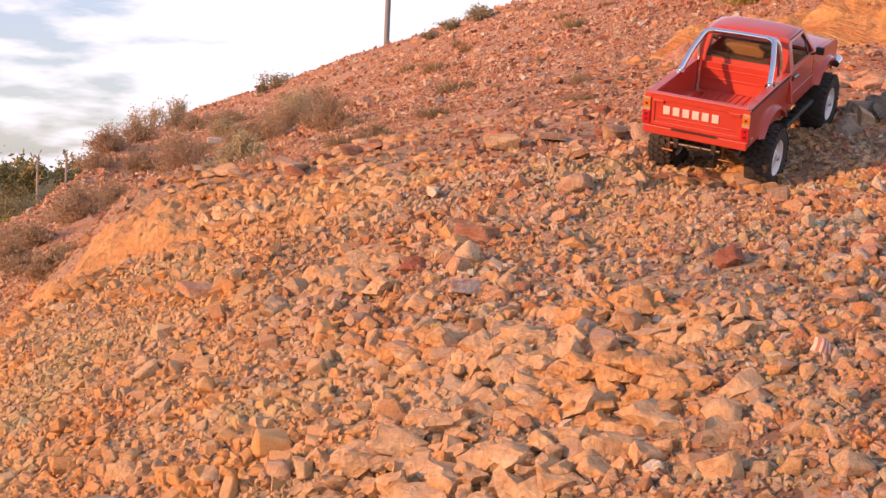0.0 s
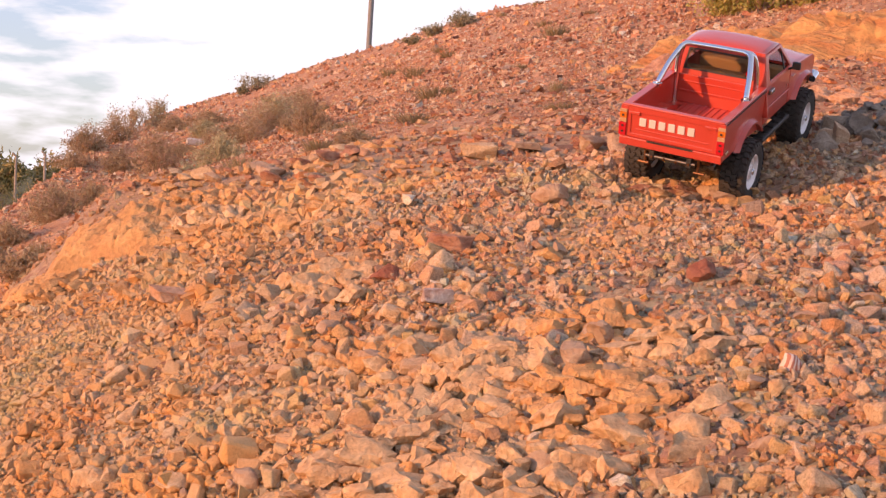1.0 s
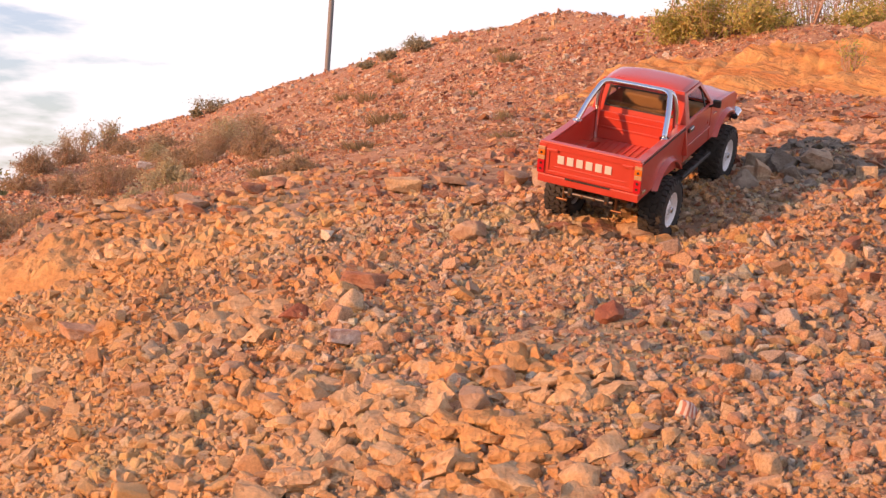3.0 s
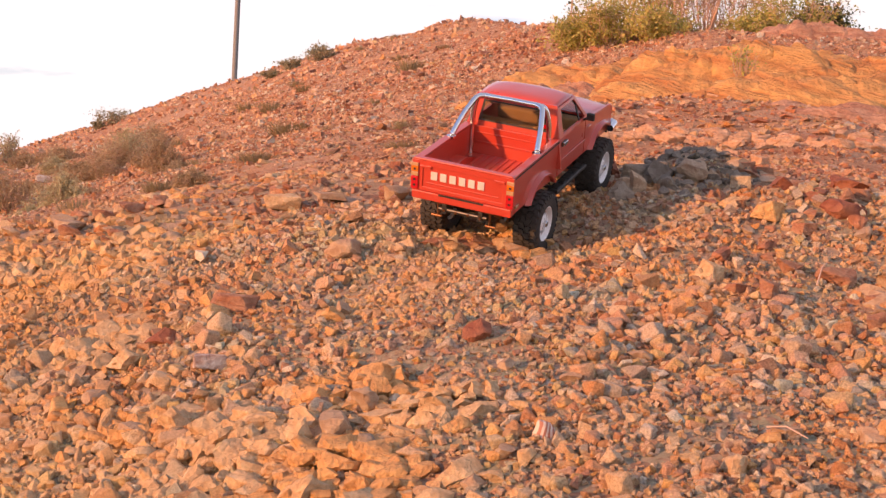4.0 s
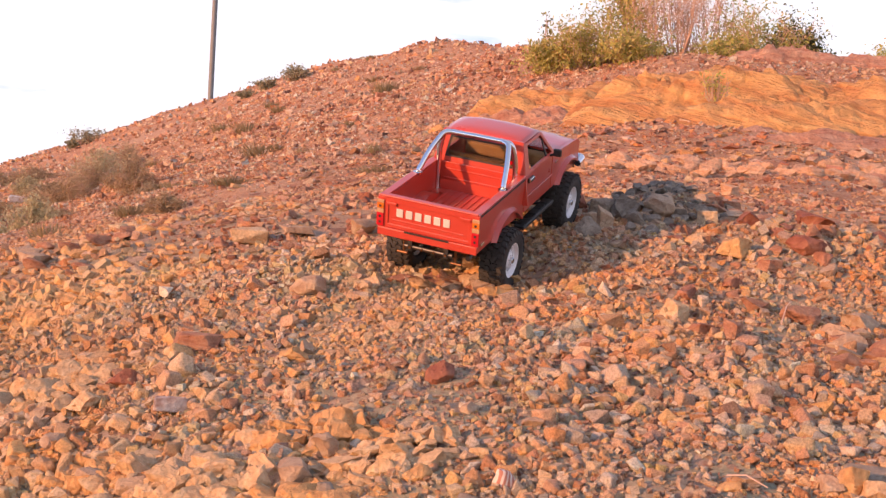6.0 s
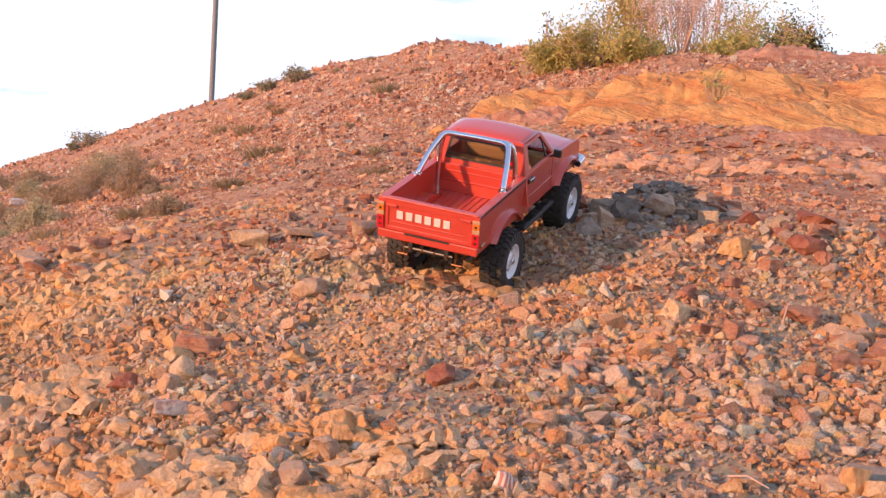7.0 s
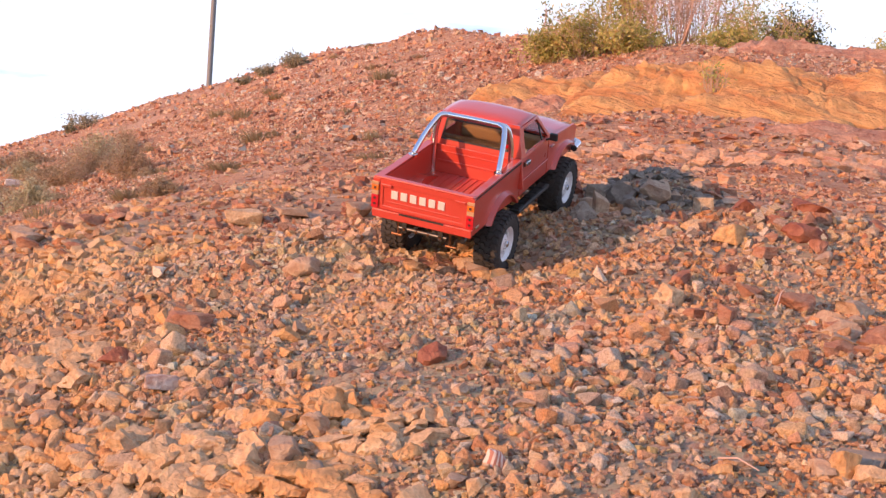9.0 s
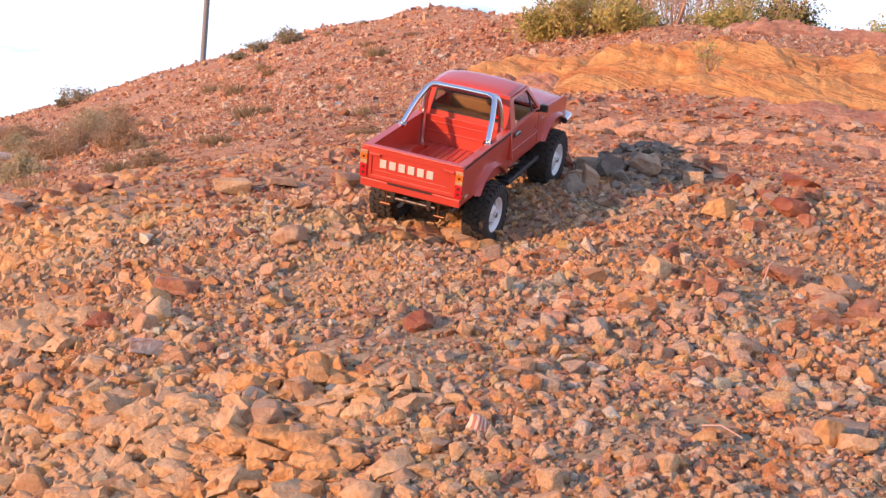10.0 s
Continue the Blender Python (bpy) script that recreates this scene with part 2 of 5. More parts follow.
def plain_material(name, colour, rough, metal=0.0, coat=0.0, grain=0.0, grain_scale=300.0, wear=0.12):
    m, n, l, p = graph(name)
    place = n.new("ShaderNodeTexCoord").outputs["Object"]
    smudge = texnoise(n, l, place, 28.0, 5)
    c = mixed(n, l, wear, colour, ramp(n, l, smudge, [(0.3, (0.55, 0.52, 0.5)), (0.65, (1.2, 1.18, 1.15))]), "MULTIPLY")
    l.new(c, p.inputs["Base Color"])
    l.new(ramp(n, l, smudge, [(0.3, (rough * 0.85,) * 3), (0.7, (min(1, rough * 1.25),) * 3)]), p.inputs["Roughness"])
    p.inputs["Metallic"].default_value, p.inputs["Coat Weight"].default_value, p.inputs["Coat Roughness"].default_value = metal, coat, 0.08
    if grain:
        relief(n, l, p, texnoise(n, l, place, grain_scale, 6), grain, 0.001)
    return m


mat_paint = plain_material("red_paint", (0.51, 0.056, 0.034), 0.32, coat=0.75)
mat_black = plain_material("black_plastic", (0.030, 0.028, 0.027), 0.5)
mat_rubber = plain_material("tyre_rubber", (0.046, 0.042, 0.039), 0.8, grain=0.3, wear=0.4)
mat_white = plain_material("white_rim_paint", (0.86, 0.86, 0.88), 0.35)
mat_letter = plain_material("white_lettering", (0.62, 0.56, 0.52), 0.5)
mat_chrome = plain_material("chrome", (0.70, 0.71, 0.73), 0.10, metal=1.0, wear=0.05)
mat_steel = plain_material("dark_steel", (0.16, 0.15, 0.14), 0.4, metal=1.0)
mat_brass = plain_material("copper_metal", (0.30, 0.15, 0.075), 0.4, metal=1.0)
mat_amber = plain_material("amber_lens", (0.62, 0.17, 0.02), 0.15, coat=0.6)
mat_redlens = plain_material("red_lens", (0.50, 0.012, 0.02), 0.15, coat=0.6)
mat_clearlens = plain_material("clear_lens", (0.50, 0.30, 0.16), 0.15, coat=0.6)
mat_seat = plain_material("tan_interior", (0.36, 0.23, 0.11), 0.7)
mat_pole = plain_material("galvanised_pole", (0.20, 0.205, 0.21), 0.6)
mat_post = plain_material("fence_post_wood", (0.34, 0.29, 0.24), 0.9)
mat_bark = plain_material("bark", (0.20, 0.15, 0.11), 0.95, wear=0.4)
mat_pinktwig = plain_material("pinkish_twig", (0.62, 0.42, 0.32), 0.9, wear=0.3)
mat_dry = plain_material("dry_twig", (0.48, 0.33, 0.24), 0.95, wear=0.4)

mat_glass, gn, gl, gp = graph("tinted_glass")
gp.inputs["Base Color"].default_value = (0.66, 0.60, 0.55, 1)
gp.inputs["Transmission Weight"].default_value, gp.inputs["Roughness"].default_value, gp.inputs["IOR"].default_value = 1.0, 0.10, 1.3


def leaf_material(name, stops):
    m, n, l, p = graph(name)
    pick = n.new("ShaderNodeNewGeometry").outputs["Random Per Island"]
    l.new(ramp(n, l, pick, stops), p.inputs["Base Color"])
    p.inputs["Roughness"].default_value = 0.75
    # thin leaves let some light through
    glow = n.new("ShaderNodeBsdfTranslucent")
    l.new(ramp(n, l, pick, stops), glow.inputs["Color"])
    both = n.new("ShaderNodeMixShader")
    both.inputs[0].default_value = 0.35
    l.new(p.outputs[0], both.inputs[1])
    l.new(glow.outputs[0], both.inputs[2])
    l.new(both.outputs[0], n["Material Output"].inputs["Surface"])
    return m


mat_leaf = leaf_material("evergreen_leaf", [(0, (0.06, 0.075, 0.03)), (0.5, (0.12, 0.13, 0.05)), (0.8, (0.18, 0.165, 0.065)), (1, (0.25, 0.20, 0.08))])
mat_yellowleaf = leaf_material("yellow_green_leaf", [(0, (0.27, 0.29, 0.08)), (0.5, (0.48, 0.46, 0.13)), (0.8, (0.62, 0.51, 0.18)), (1, (0.54, 0.37, 0.18))])
mat_brownleaf = leaf_material("dry_brown_leaf", [(0, (0.28, 0.185, 0.105)), (0.5, (0.41, 0.295, 0.17)), (0.8, (0.49, 0.39, 0.24)), (1, (0.36, 0.30, 0.17))])
mat_sage = leaf_material("sage_leaf", [(0, (0.34, 0.31, 0.18)), (0.5, (0.54, 0.50, 0.31)), (1, (0.47, 0.39, 0.23))])
mat_crest = leaf_material("crest_leaf", [(0, (0.25, 0.25, 0.16)), (0.5, (0.35, 0.335, 0.21)), (1, (0.45, 0.39, 0.25))])
mat_straw = leaf_material("straw_grass", [(0, (0.28, 0.21, 0.11)), (0.5, (0.38, 0.29, 0.16)), (1, (0.24, 0.22, 0.11))])
mat_farleaf = leaf_material("far_leaf", [(0, (0.165, 0.161, 0.068)), (0.6, (0.285, 0.259, 0.101)), (1, (0.420, 0.329, 0.149))])


# ---- small mesh tools ----
def part(name, bm, material, parent=None, label="", bevel=0.0, smooth=0.0, solid=0.0):
    """Links a bmesh as one mesh object, under a thing or a part if one is given."""
    bmesh.ops.recalc_face_normals(bm, faces=bm.faces[:])
    data = bpy.data.meshes.new(name)
    bm.to_mesh(data)
    bm.free()
    data.materials.append(material)
    ob = new(name, data)
    if smooth:
        data.polygons.foreach_set("use_smooth", [True] * len(data.polygons))
        data.set_sharp_from_angle(angle=radians(smooth))
    if solid:
        s = ob.modifiers.new("thickness", "SOLIDIFY")
        s.thickness, s.offset = solid, -1
    if bevel:
        b = ob.modifiers.new("edges", "BEVEL")
        b.width, b.segments, b.limit_method, b.angle_limit = bevel, 2, "ANGLE", radians(35)
    if parent:
        ob.parent = parent
    if label:
        tagged(ob, label)
    return ob


def box(bm, x0, x1, y0, y1, z0, z1):
    m = Matrix.LocRotScale(((x0 + x1) / 2, (y0 + y1) / 2, (z0 + z1) / 2), None, (abs(x1 - x0), abs(y1 - y0), abs(z1 - z0)))
    bmesh.ops.create_cube(bm, size=1, matrix=m)
    return bm


def boxed(*spans):
    bm = bmesh.new()
    for s in spans:
        box(bm, *s)
    return bm


def prism(bm, outline, offset):
    """A flat outline of points, given thickness along offset."""
    low = [bm.verts.new(p) for p in outline]
    top = [bm.verts.new(Vector(p) + Vector(offset)) for p in outline]
    caps = [bm.faces.new(low), bm.faces.new(top[::-1])]
    for i in range(len(low)):
        j = (i + 1) % len(low)
        bm.faces.new((low[i], top[i], top[j], low[j]))
    bmesh.ops.triangulate(bm, faces=caps)
    return bm


def ring_panel(bm, outer, inner, offset):
    """A frame between two outlines of as many points, given thickness."""
    offset = Vector(offset)
    loops = [[bm.verts.new(Vector(p) + d) for p in line] for line, d in ((outer, offset * 0), (inner, offset * 0), (outer, offset), (inner, offset))]
    k = len(outer)
    for i in range(k):
        j = (i + 1) % k
        for a, b in ((0, 1), (1, 3), (3, 2), (2, 0)):
            bm.faces.new((loops[a][i], loops[a][j], loops[b][j], loops[b][i]))
    return bm


def tube(bm, points, radius, sides=10, taper=None):
    pts = [Vector(p) for p in points]
    rings = []
    for i, p in enumerate(pts):
        along = (pts[min(i + 1, len(pts) - 1)] - pts[max(i - 1, 0)]).normalized()
        side = along.cross(Vector((0.31, 0.17, 0.93)) if abs(along.z) < 0.9 else Vector((1, 0, 0))).normalized()
        up = side.cross(along)
        r = radius if taper is None else radius * (1 + (taper - 1) * i / (len(pts) - 1))
        rings.append([bm.verts.new(p + r * (side * math.cos(a) + up * math.sin(a))) for a in (2 * math.pi * k / sides for k in range(sides))])
    for a, b in zip(rings, rings[1:]):
        for k in range(sides):
            bm.faces.new((a[k], a[(k + 1) % sides], b[(k + 1) % sides], b[k]))
    bm.faces.new(rings[0][::-1])
    bm.faces.new(rings[-1])
    return bm


def rounded(points, radius, steps=5):
    """A path with its inner corners rounded."""
    pts = [Vector(p) for p in points]
    out = [pts[0]]
    for a, b, c in zip(pts, pts[1:], pts[2:]):
        u, v = (a - b), (c - b)
        r = min(radius, u.length * 0.45, v.length * 0.45)
        p, q = b + u.normalized() * r, b + v.normalized() * r
        for i in range(steps + 1):
            t = i / steps
            out.append(p * (1 - t) ** 2 + b * 2 * t * (1 - t) + q * t * t)
    return out + [pts[-1]]


def lathe(bm, profile, sides, centre=(0, 0, 0)):
    """Turns a profile of (radius, y) round the y axis."""
    rings = [[bm.verts.new((centre[0] + r * math.cos(a), centre[1] + y, centre[2] + r * math.sin(a))) for a in (2 * math.pi * k / sides for k in range(sides))] for r, y in profile]
    for a, b in zip(rings, rings[1:]):
        for k in range(sides):
            bm.faces.new((a[k], a[(k + 1) % sides], b[(k + 1) % sides], b[k]))
    return rings


def thing(name, label, category, group="", m=None):
    ob = new(name)
    ob.empty_display_size = 0.05
    if m:
        ob.matrix_basis = m
    return tagged(ob, label, category, group)


# ---- the shape of the hillside ----
rng = np.random.default_rng(7)
LATTICE = rng.random((256, 256))


def value_noise(x, y, scale, octaves=4, gain=0.5):
    total, amp, norm = 0.0, 1.0, 0.0
    x, y = np.asarray(x, float) / scale, np.asarray(y, float) / scale
    for _ in range(octaves):
        i, j = np.floor(x).astype(int), np.floor(y).astype(int)
        u, v = x - i, y - j
        u, v = u * u * (3 - 2 * u), v * v * (3 - 2 * v)
        a, b, c, d = (LATTICE[(i + p) % 256, (j + q) % 256] for p, q in ((0, 0), (1, 0), (0, 1), (1, 1)))
        total = total + amp * ((a * (1 - u) + b * u) * (1 - v) + (c * (1 - u) + d * u) * v - 0.5)
        norm, amp, x, y = norm + amp, amp * gain, x * 2.03 + 17.1, y * 2.03 + 5.3
    return total / norm * 2


# profile of the slope: distance ahead, height on the middle line, sideways tilt, sideways bend, fall-off to the left
AHEAD = (1.1, 1.5, 1.9, 2.3, 2.75, 3.5, 4.8, 6.5, 8.5, 11, 14, 18, 22)
RISE = (0.269, 0.402, 0.499, 0.607, 0.693, 0.753, 0.814, 0.973, 1.061, 1.479, 2.03, 2.679, 3.122)
TILT = (0.486, 0.385, 0.374, 0.425, 0.459, 0.489, 0.837, 1.512, 2.648, 4.187, 5.59, 7.072, 8.297)
BEND = (-0.413, -0.482, -0.453, -0.479, -0.593, -0.8, -1.142, -1.367, -1.486, -1.378, -1.199, -0.998, -0.846)
FALL = (0.526, -0.005, -0.417, -0.815, -1.178, -1.474, -1.604, -1.103, -0.273, 0.821, 1.92, 3.01, 3.828)
# the crest: bearing and its distance
CREST_BEARING = (-0.45, -0.30, -0.26, -0.21, -0.18, -0.115, -0.04, 0.03, 0.10, 0.166, 0.215, 0.30, 0.36, 0.42, 0.49, 0.6)
CREST_AHEAD = (6, 9, 11, 17, 21.7, 19, 16.6, 15.7, 13.8, 11.8, 10, 9, 8.6, 8.8, 8.5, 8.5)
PLAIN = -1.8
# mounds and hollows: x, y, half-widths, height
MOUNDS = ((-0.42, 3.20, 0.22, 0.40, -0.052), (-1.15, 7.60, 0.60, 1.20, -0.06), (-0.61, 2.85, 0.19, 0.30, 0.085), (-1.15, 3.70, 0.25, 0.60, -0.070), (0.506, 2.134, 0.12, 0.11, -0.040), (0.367, 2.208, 0.10, 0.10, -0.005), (0.648, 2.361, 0.09, 0.09, 0.0175), (0.50, 2.435, 0.09, 0.09, 0.024), (0.60, 2.50, 0.11, 0.10, 0.026), (0.88, 2.50, 0.115, 0.11, 0.058),
          (1.04, 2.24, 0.16, 0.10, 0.03), (1.34, 2.55, 0.26, 0.16, -0.035), (-1.02, 2.95, 0.26, 0.55, -0.13), (-0.55, 4.9, 1.0, 1.15, -0.085), (4.3, 8.9, 0.9, 1.2, -0.11), (0.75, 15.0, 0.9, 2.5, 0.085), (1.95, 11.0, 0.5, 1.2, 0.05), (-1.7, 17.3, 1.0, 2.0, 0.05), (-3.7, 11.0, 1.05, 3.0, 0.48), (2.95, 8.7, 0.8, 0.7, 0.10))


def smooth_height(x, y):
    x, y = np.asarray(x, float), np.asarray(y, float)
    s, knots = np.log(np.clip(y, AHEAD[0], AHEAD[-1])), np.log(AHEAD)
    i = np.clip(np.searchsorted(knots, s) - 1, 0, len(AHEAD) - 2)
    t = (s - knots[i]) / (knots[i + 1] - knots[i])
    t = 0.5 * t * t * (3 - 2 * t) + 0.5 * t
    b = np.clip(x / (np.maximum(y, AHEAD[0]) + 1.5 * np.maximum(0, AHEAD[0] - y)), -0.45, 0.6)
    left = np.maximum(0, -0.1 - b) ** 1.5
    z = 0.0
    for row, term in ((RISE, 1.0), (TILT, b), (BEND, b * b), (FALL, left)):
        row = np.array(row)
        z = z + (row[i] * (1 - t) + row[i + 1] * t) * term
    z = z - 0.22 * np.clip(AHEAD[0] - y, 0, 9)
    past = np.maximum(0, y - np.interp(b, CREST_BEARING, CREST_AHEAD))
    side = np.clip((b - 0.24) / 0.14, 0, 1)
    z = z - (0.45 + 0.85 * side) * past * past / (past + 2.5 - 1.6 * side)
    for mx, my, wx, wy, h in MOUNDS:
        z = z + h * np.exp(-((x - mx) / wx) ** 2 - ((y - my) / wy) ** 2)
    return PLAIN + np.log1p(np.exp(np.clip((z - PLAIN) * 4, -30, 30))) / 4


def sandstone(x, y):
    """How far bare sandstone pushes through the upper slope: 1 well inside, 0 outside."""
    u, v = (x - 2.42) * 0.72 - (y - 6.88) * 0.69, (x - 2.42) * 0.69 + (y - 6.88) * 0.72
    return np.clip(1.6 - 1.35 * np.hypot(u / 1.75, v / 0.80) + 0.5 * value_noise(x, y, 0.6, 3), 0, 1)


def ground_height(x, y):
    z = smooth_height(x, y)
    r = np.hypot(x, y)
    near = np.clip(1.6 - r / 4.0, 0.15, 1)
    mid = np.clip((r - 2.2) / 3.0, 0, 1) * np.clip(2 - r / 30, 0, 1)
    z = z + near * (0.012 * value_noise(x, y, 0.22, 3) + 0.010 * value_noise(x, y, 0.07, 3))
    z = z + mid * (0.05 * value_noise(x, y, 0.9, 4) + 0.03 * value_noise(x, y, 0.3, 3))
    return z


def on_ground(x, y, lift=0.0):
    return Vector((x, y, float(ground_height(np.array([x]), np.array([y]))[0]) + lift))


# one sheet of ground from underfoot to the horizon, finest where the slope faces the path
radii = np.concatenate([np.geomspace(0.0005, 1.0, 20)[:-1], np.geomspace(1.0, 4.5, 170)[:-1], np.geomspace(4.5, 26, 160)[:-1], np.geomspace(26, 3500, 50)])
bearings = np.radians(np.concatenate([np.linspace(-180, -40, 80)[:-1], np.linspace(-40, 40, 250)[:-1], np.linspace(40, 180, 80)[:-1]]))
rr, aa = np.meshgrid(radii, bearings, indexing="ij")
gx, gy = rr * np.sin(aa), rr * np.cos(aa)
gz = ground_height(gx, gy)
rows, cols = gx.shape
verts = np.stack([gx, gy, gz], -1).reshape(-1, 3)
index = np.arange(rows * cols).reshape(rows, cols)
quads = np.stack([index[:-1], np.roll(index, -1, 1)[:-1], np.roll(index, -1, 1)[1:], index[1:]], -1).reshape(-1, 4)



def array_mesh(name, vertices, faces, material, smooth=False):
    """A mesh from arrays; all faces have as many corners."""
    data = bpy.data.meshes.new(name)
    k = faces.shape[1]
    data.vertices.add(len(vertices))
    data.vertices.foreach_set("co", np.ascontiguousarray(vertices, np.float32).ravel())
    data.loops.add(faces.size)
    data.loops.foreach_set("vertex_index", np.ascontiguousarray(faces, np.int32).ravel())
    data.polygons.add(len(faces))
    data.polygons.foreach_set("loop_start", np.arange(0, faces.size, k, dtype=np.int32))
    data.polygons.foreach_set("use_smooth", np.full(len(faces), smooth))
    data.materials.append(material)
    data.update(calc_edges=True)
    data.validate()
    return data


ground = new("ground", array_mesh("ground", verts, quads, mat_soil, True))
tagged(ground, "stony red and olive earth hillside strewn with broken rock", "ground", kind="structure")


# ---- rocks ----
def rock_mesh(seed, size, detail=3, cuts=9, rough=0.05, layers=0.0):
    """A broken rock: a ball cut flat by planes, worn and cracked."""
    r = np.random.default_rng(seed)
    bm = bmesh.new()
    bmesh.ops.create_icosphere(bm, subdivisions=detail, radius=1.0)
    v = np.array([p.co for p in bm.verts])
    for _ in range(cuts):
        d = r.normal(size=3)
        d /= np.linalg.norm(d)
        depth = r.uniform(0.36, 0.74)
        over = np.maximum(0, v @ d - depth)
        v = v - over[:, None] * d
    off = Vector(r.uniform(-50, 50, 3))
    shaped = []
    for c in v:
        c = Vector(c)
        n1 = noise.fractal(c * 1.7 + off, 1.0, 2.0, 4)
        n2 = noise.fractal(c * 4.5 + off, 0.8, 2.0, 4)
        crack = noise.voronoi(c * 2.2 + off)[0]
        n2 -= 2.2 * max(0.0, 0.13 - (crack[1] - crack[0])) / 0.13 * min(1.0, rough * 12)
        step = layers * math.sin(c.z * 14 + 2.5 * noise.noise(c * 1.5 + off)) if layers else 0
        shaped.append(c * (1 + rough * 1.6 * n1 + rough * 0.6 * n2 + step))
    shaped = np.array(shaped)
    shaped = (shaped - (shaped.max(0) + shaped.min(0)) / 2) / (shaped.max(0) - shaped.min(0)) * np.array(size)
    for p, c in zip(bm.verts, shaped):
        p.co = c
    return bm


def rock(name, label, x, y, size, material, seed, yaw=0.0, tilt=0.0, sink=0.3, detail=3, rough=0.06, layers=0.0, cuts=14, group=""):
    bm = rock_mesh(seed, size, detail, cuts, rough, layers)
    ob = part(name, bm, material, smooth=38)
    place = on_ground(x, y, size[2] * (0.5 - sink))
    ob.matrix_basis = pose(*place, tilt, tilt * 0.5, yaw)
    return tagged(ob, label, "rock", group)


def chip_shape(seed, points, bevel):
    """A small angular stone of about unit size, as arrays."""
    r = np.random.default_rng(seed)
    bm = bmesh.new()
    # corners of a rough block, or of a wedge, knocked about
    if points == 6:
        p = np.array([(x, y, z) for z in (-1, 1) for x, y in ((1, 0), (-0.6, 0.8), (-0.5, -0.85))]) * 0.75 + r.normal(0, 0.17, (6, 3))
    else:
        p = np.array([(x, y, z) for x in (-1, 1) for y in (-1, 1) for z in (-1, 1)]) * 0.62 + r.normal(0, 0.16, (8, 3))
        p = np.vstack([p[r.permutation(8)[:8 - (points - 8) // 3]], r.normal(0, 0.42, (points - 8, 3)) * 1.5]) if points > 8 else p
    for c in p:
        bm.verts.new(c)
    hull = bmesh.ops.convex_hull(bm, input=bm.verts[:])
    bmesh.ops.delete(bm, geom=[g for g in hull["geom_interior"] if isinstance(g, bmesh.types.BMVert)], context="VERTS")
    bmesh.ops.dissolve_limit(bm, angle_limit=radians(10), verts=bm.verts[:], edges=bm.edges[:])
    if bevel:
        bmesh.ops.bevel(bm, geom=bm.edges[:], offset=bevel, segments=1, affect="EDGES", profile=0.5)
    bmesh.ops.triangulate(bm, faces=bm.faces[:])
    bm.verts.index_update()
    v, f = np.array([q.co for q in bm.verts]), np.array([[q.index for q in g.verts] for g in bm.faces])
    bm.free()
    return v / np.abs(v).max(), f


def slab(name, label, x, y, size, material, seed, yaw=0.0, tilt=0.0, sink=0.2):
    """A flat-faced block of stone with worn edges, lying on the ground."""
    v, f = chip_shape(seed, 8, 0.05)
    v = (v - (v.max(0) + v.min(0)) / 2) / (v.max(0) - v.min(0)) * np.array(size)
    ob = new(name, array_mesh(name, v, f, material))
    ob.matrix_basis = pose(*on_ground(x, y, size[2] * (0.5 - sink)), tilt, tilt * 0.4, yaw)
    return tagged(ob, label, "rock")


BLOCKS = [chip_shape(500 + i, 9 + i % 4, 0.10) for i in range(40)]
GRITS = [chip_shape(300 + i, 10 + i % 3, 0) for i in range(24)]
MITES = [chip_shape(380 + i, 6, 0) for i in range(20)]
SPECKS = [chip_shape(340 + i, 8, 0) for i in range(20)]


def turns(r, n, lean):
    """Random turns: any yaw, leaning by up to about the given angle in radians."""
    yaw, a, b = r.uniform(0, 2 * np.pi, n), r.normal(0, lean, n), r.normal(0, lean, n)
    cz, sz, cx, sx, cy, sy = np.cos(yaw), np.sin(yaw), np.cos(a), np.sin(a), np.cos(b), np.sin(b)
    o, e = np.zeros(n), np.ones(n)
    rz = np.stack([cz, -sz, o, sz, cz, o, o, o, e], -1).reshape(n, 3, 3)
    rx = np.stack([e, o, o, o, cx, -sx, o, sx, cx], -1).reshape(n, 3, 3)
    ry = np.stack([cy, o, sy, o, e, o, -sy, o, cy], -1).reshape(n, 3, 3)
    return rx @ ry @ rz


def scatter(r, x, y, size, flat=(0.48, 0.9), lean=0.45):
    """Places, sizes and turns for stones on the ground."""
    n = len(x)
    shape = np.stack([r.uniform(0.75, 1.25, n), r.uniform(0.55, 0.95, n), r.uniform(*flat, n)], -1) * (size / 2)[:, None]
    z = ground_height(x, y) + shape[:, 2] * r.uniform(0.05, 0.55, n)
    return np.stack([x, y, z], -1), shape, turns(r, n, lean)


def rubble_mesh(name, r, x, y, size, shapes, material, flat=(0.48, 0.9)):
    place, shape, turn = scatter(r, x, y, size, flat, 0.22 + 0.45 * flat[0])
    which = r.integers(0, len(shapes), len(x))
    vs, fs, base = [], [], 0
    for k, (v, f) in enumerate(shapes):
        mine = np.where(which == k)[0]
        if not len(mine):
            continue
        world_v = np.einsum("nij,nvj->nvi", turn[mine], v[None] * shape[mine][:, None]) + place[mine][:, None]
        fs.append((f[None] + (base + np.arange(len(mine)) * len(v))[:, None, None]).reshape(-1, 3))
        vs.append(world_v.reshape(-1, 3))
        base += len(mine) * len(v)
    return array_mesh(name, np.concatenate(vs), np.concatenate(fs), material)


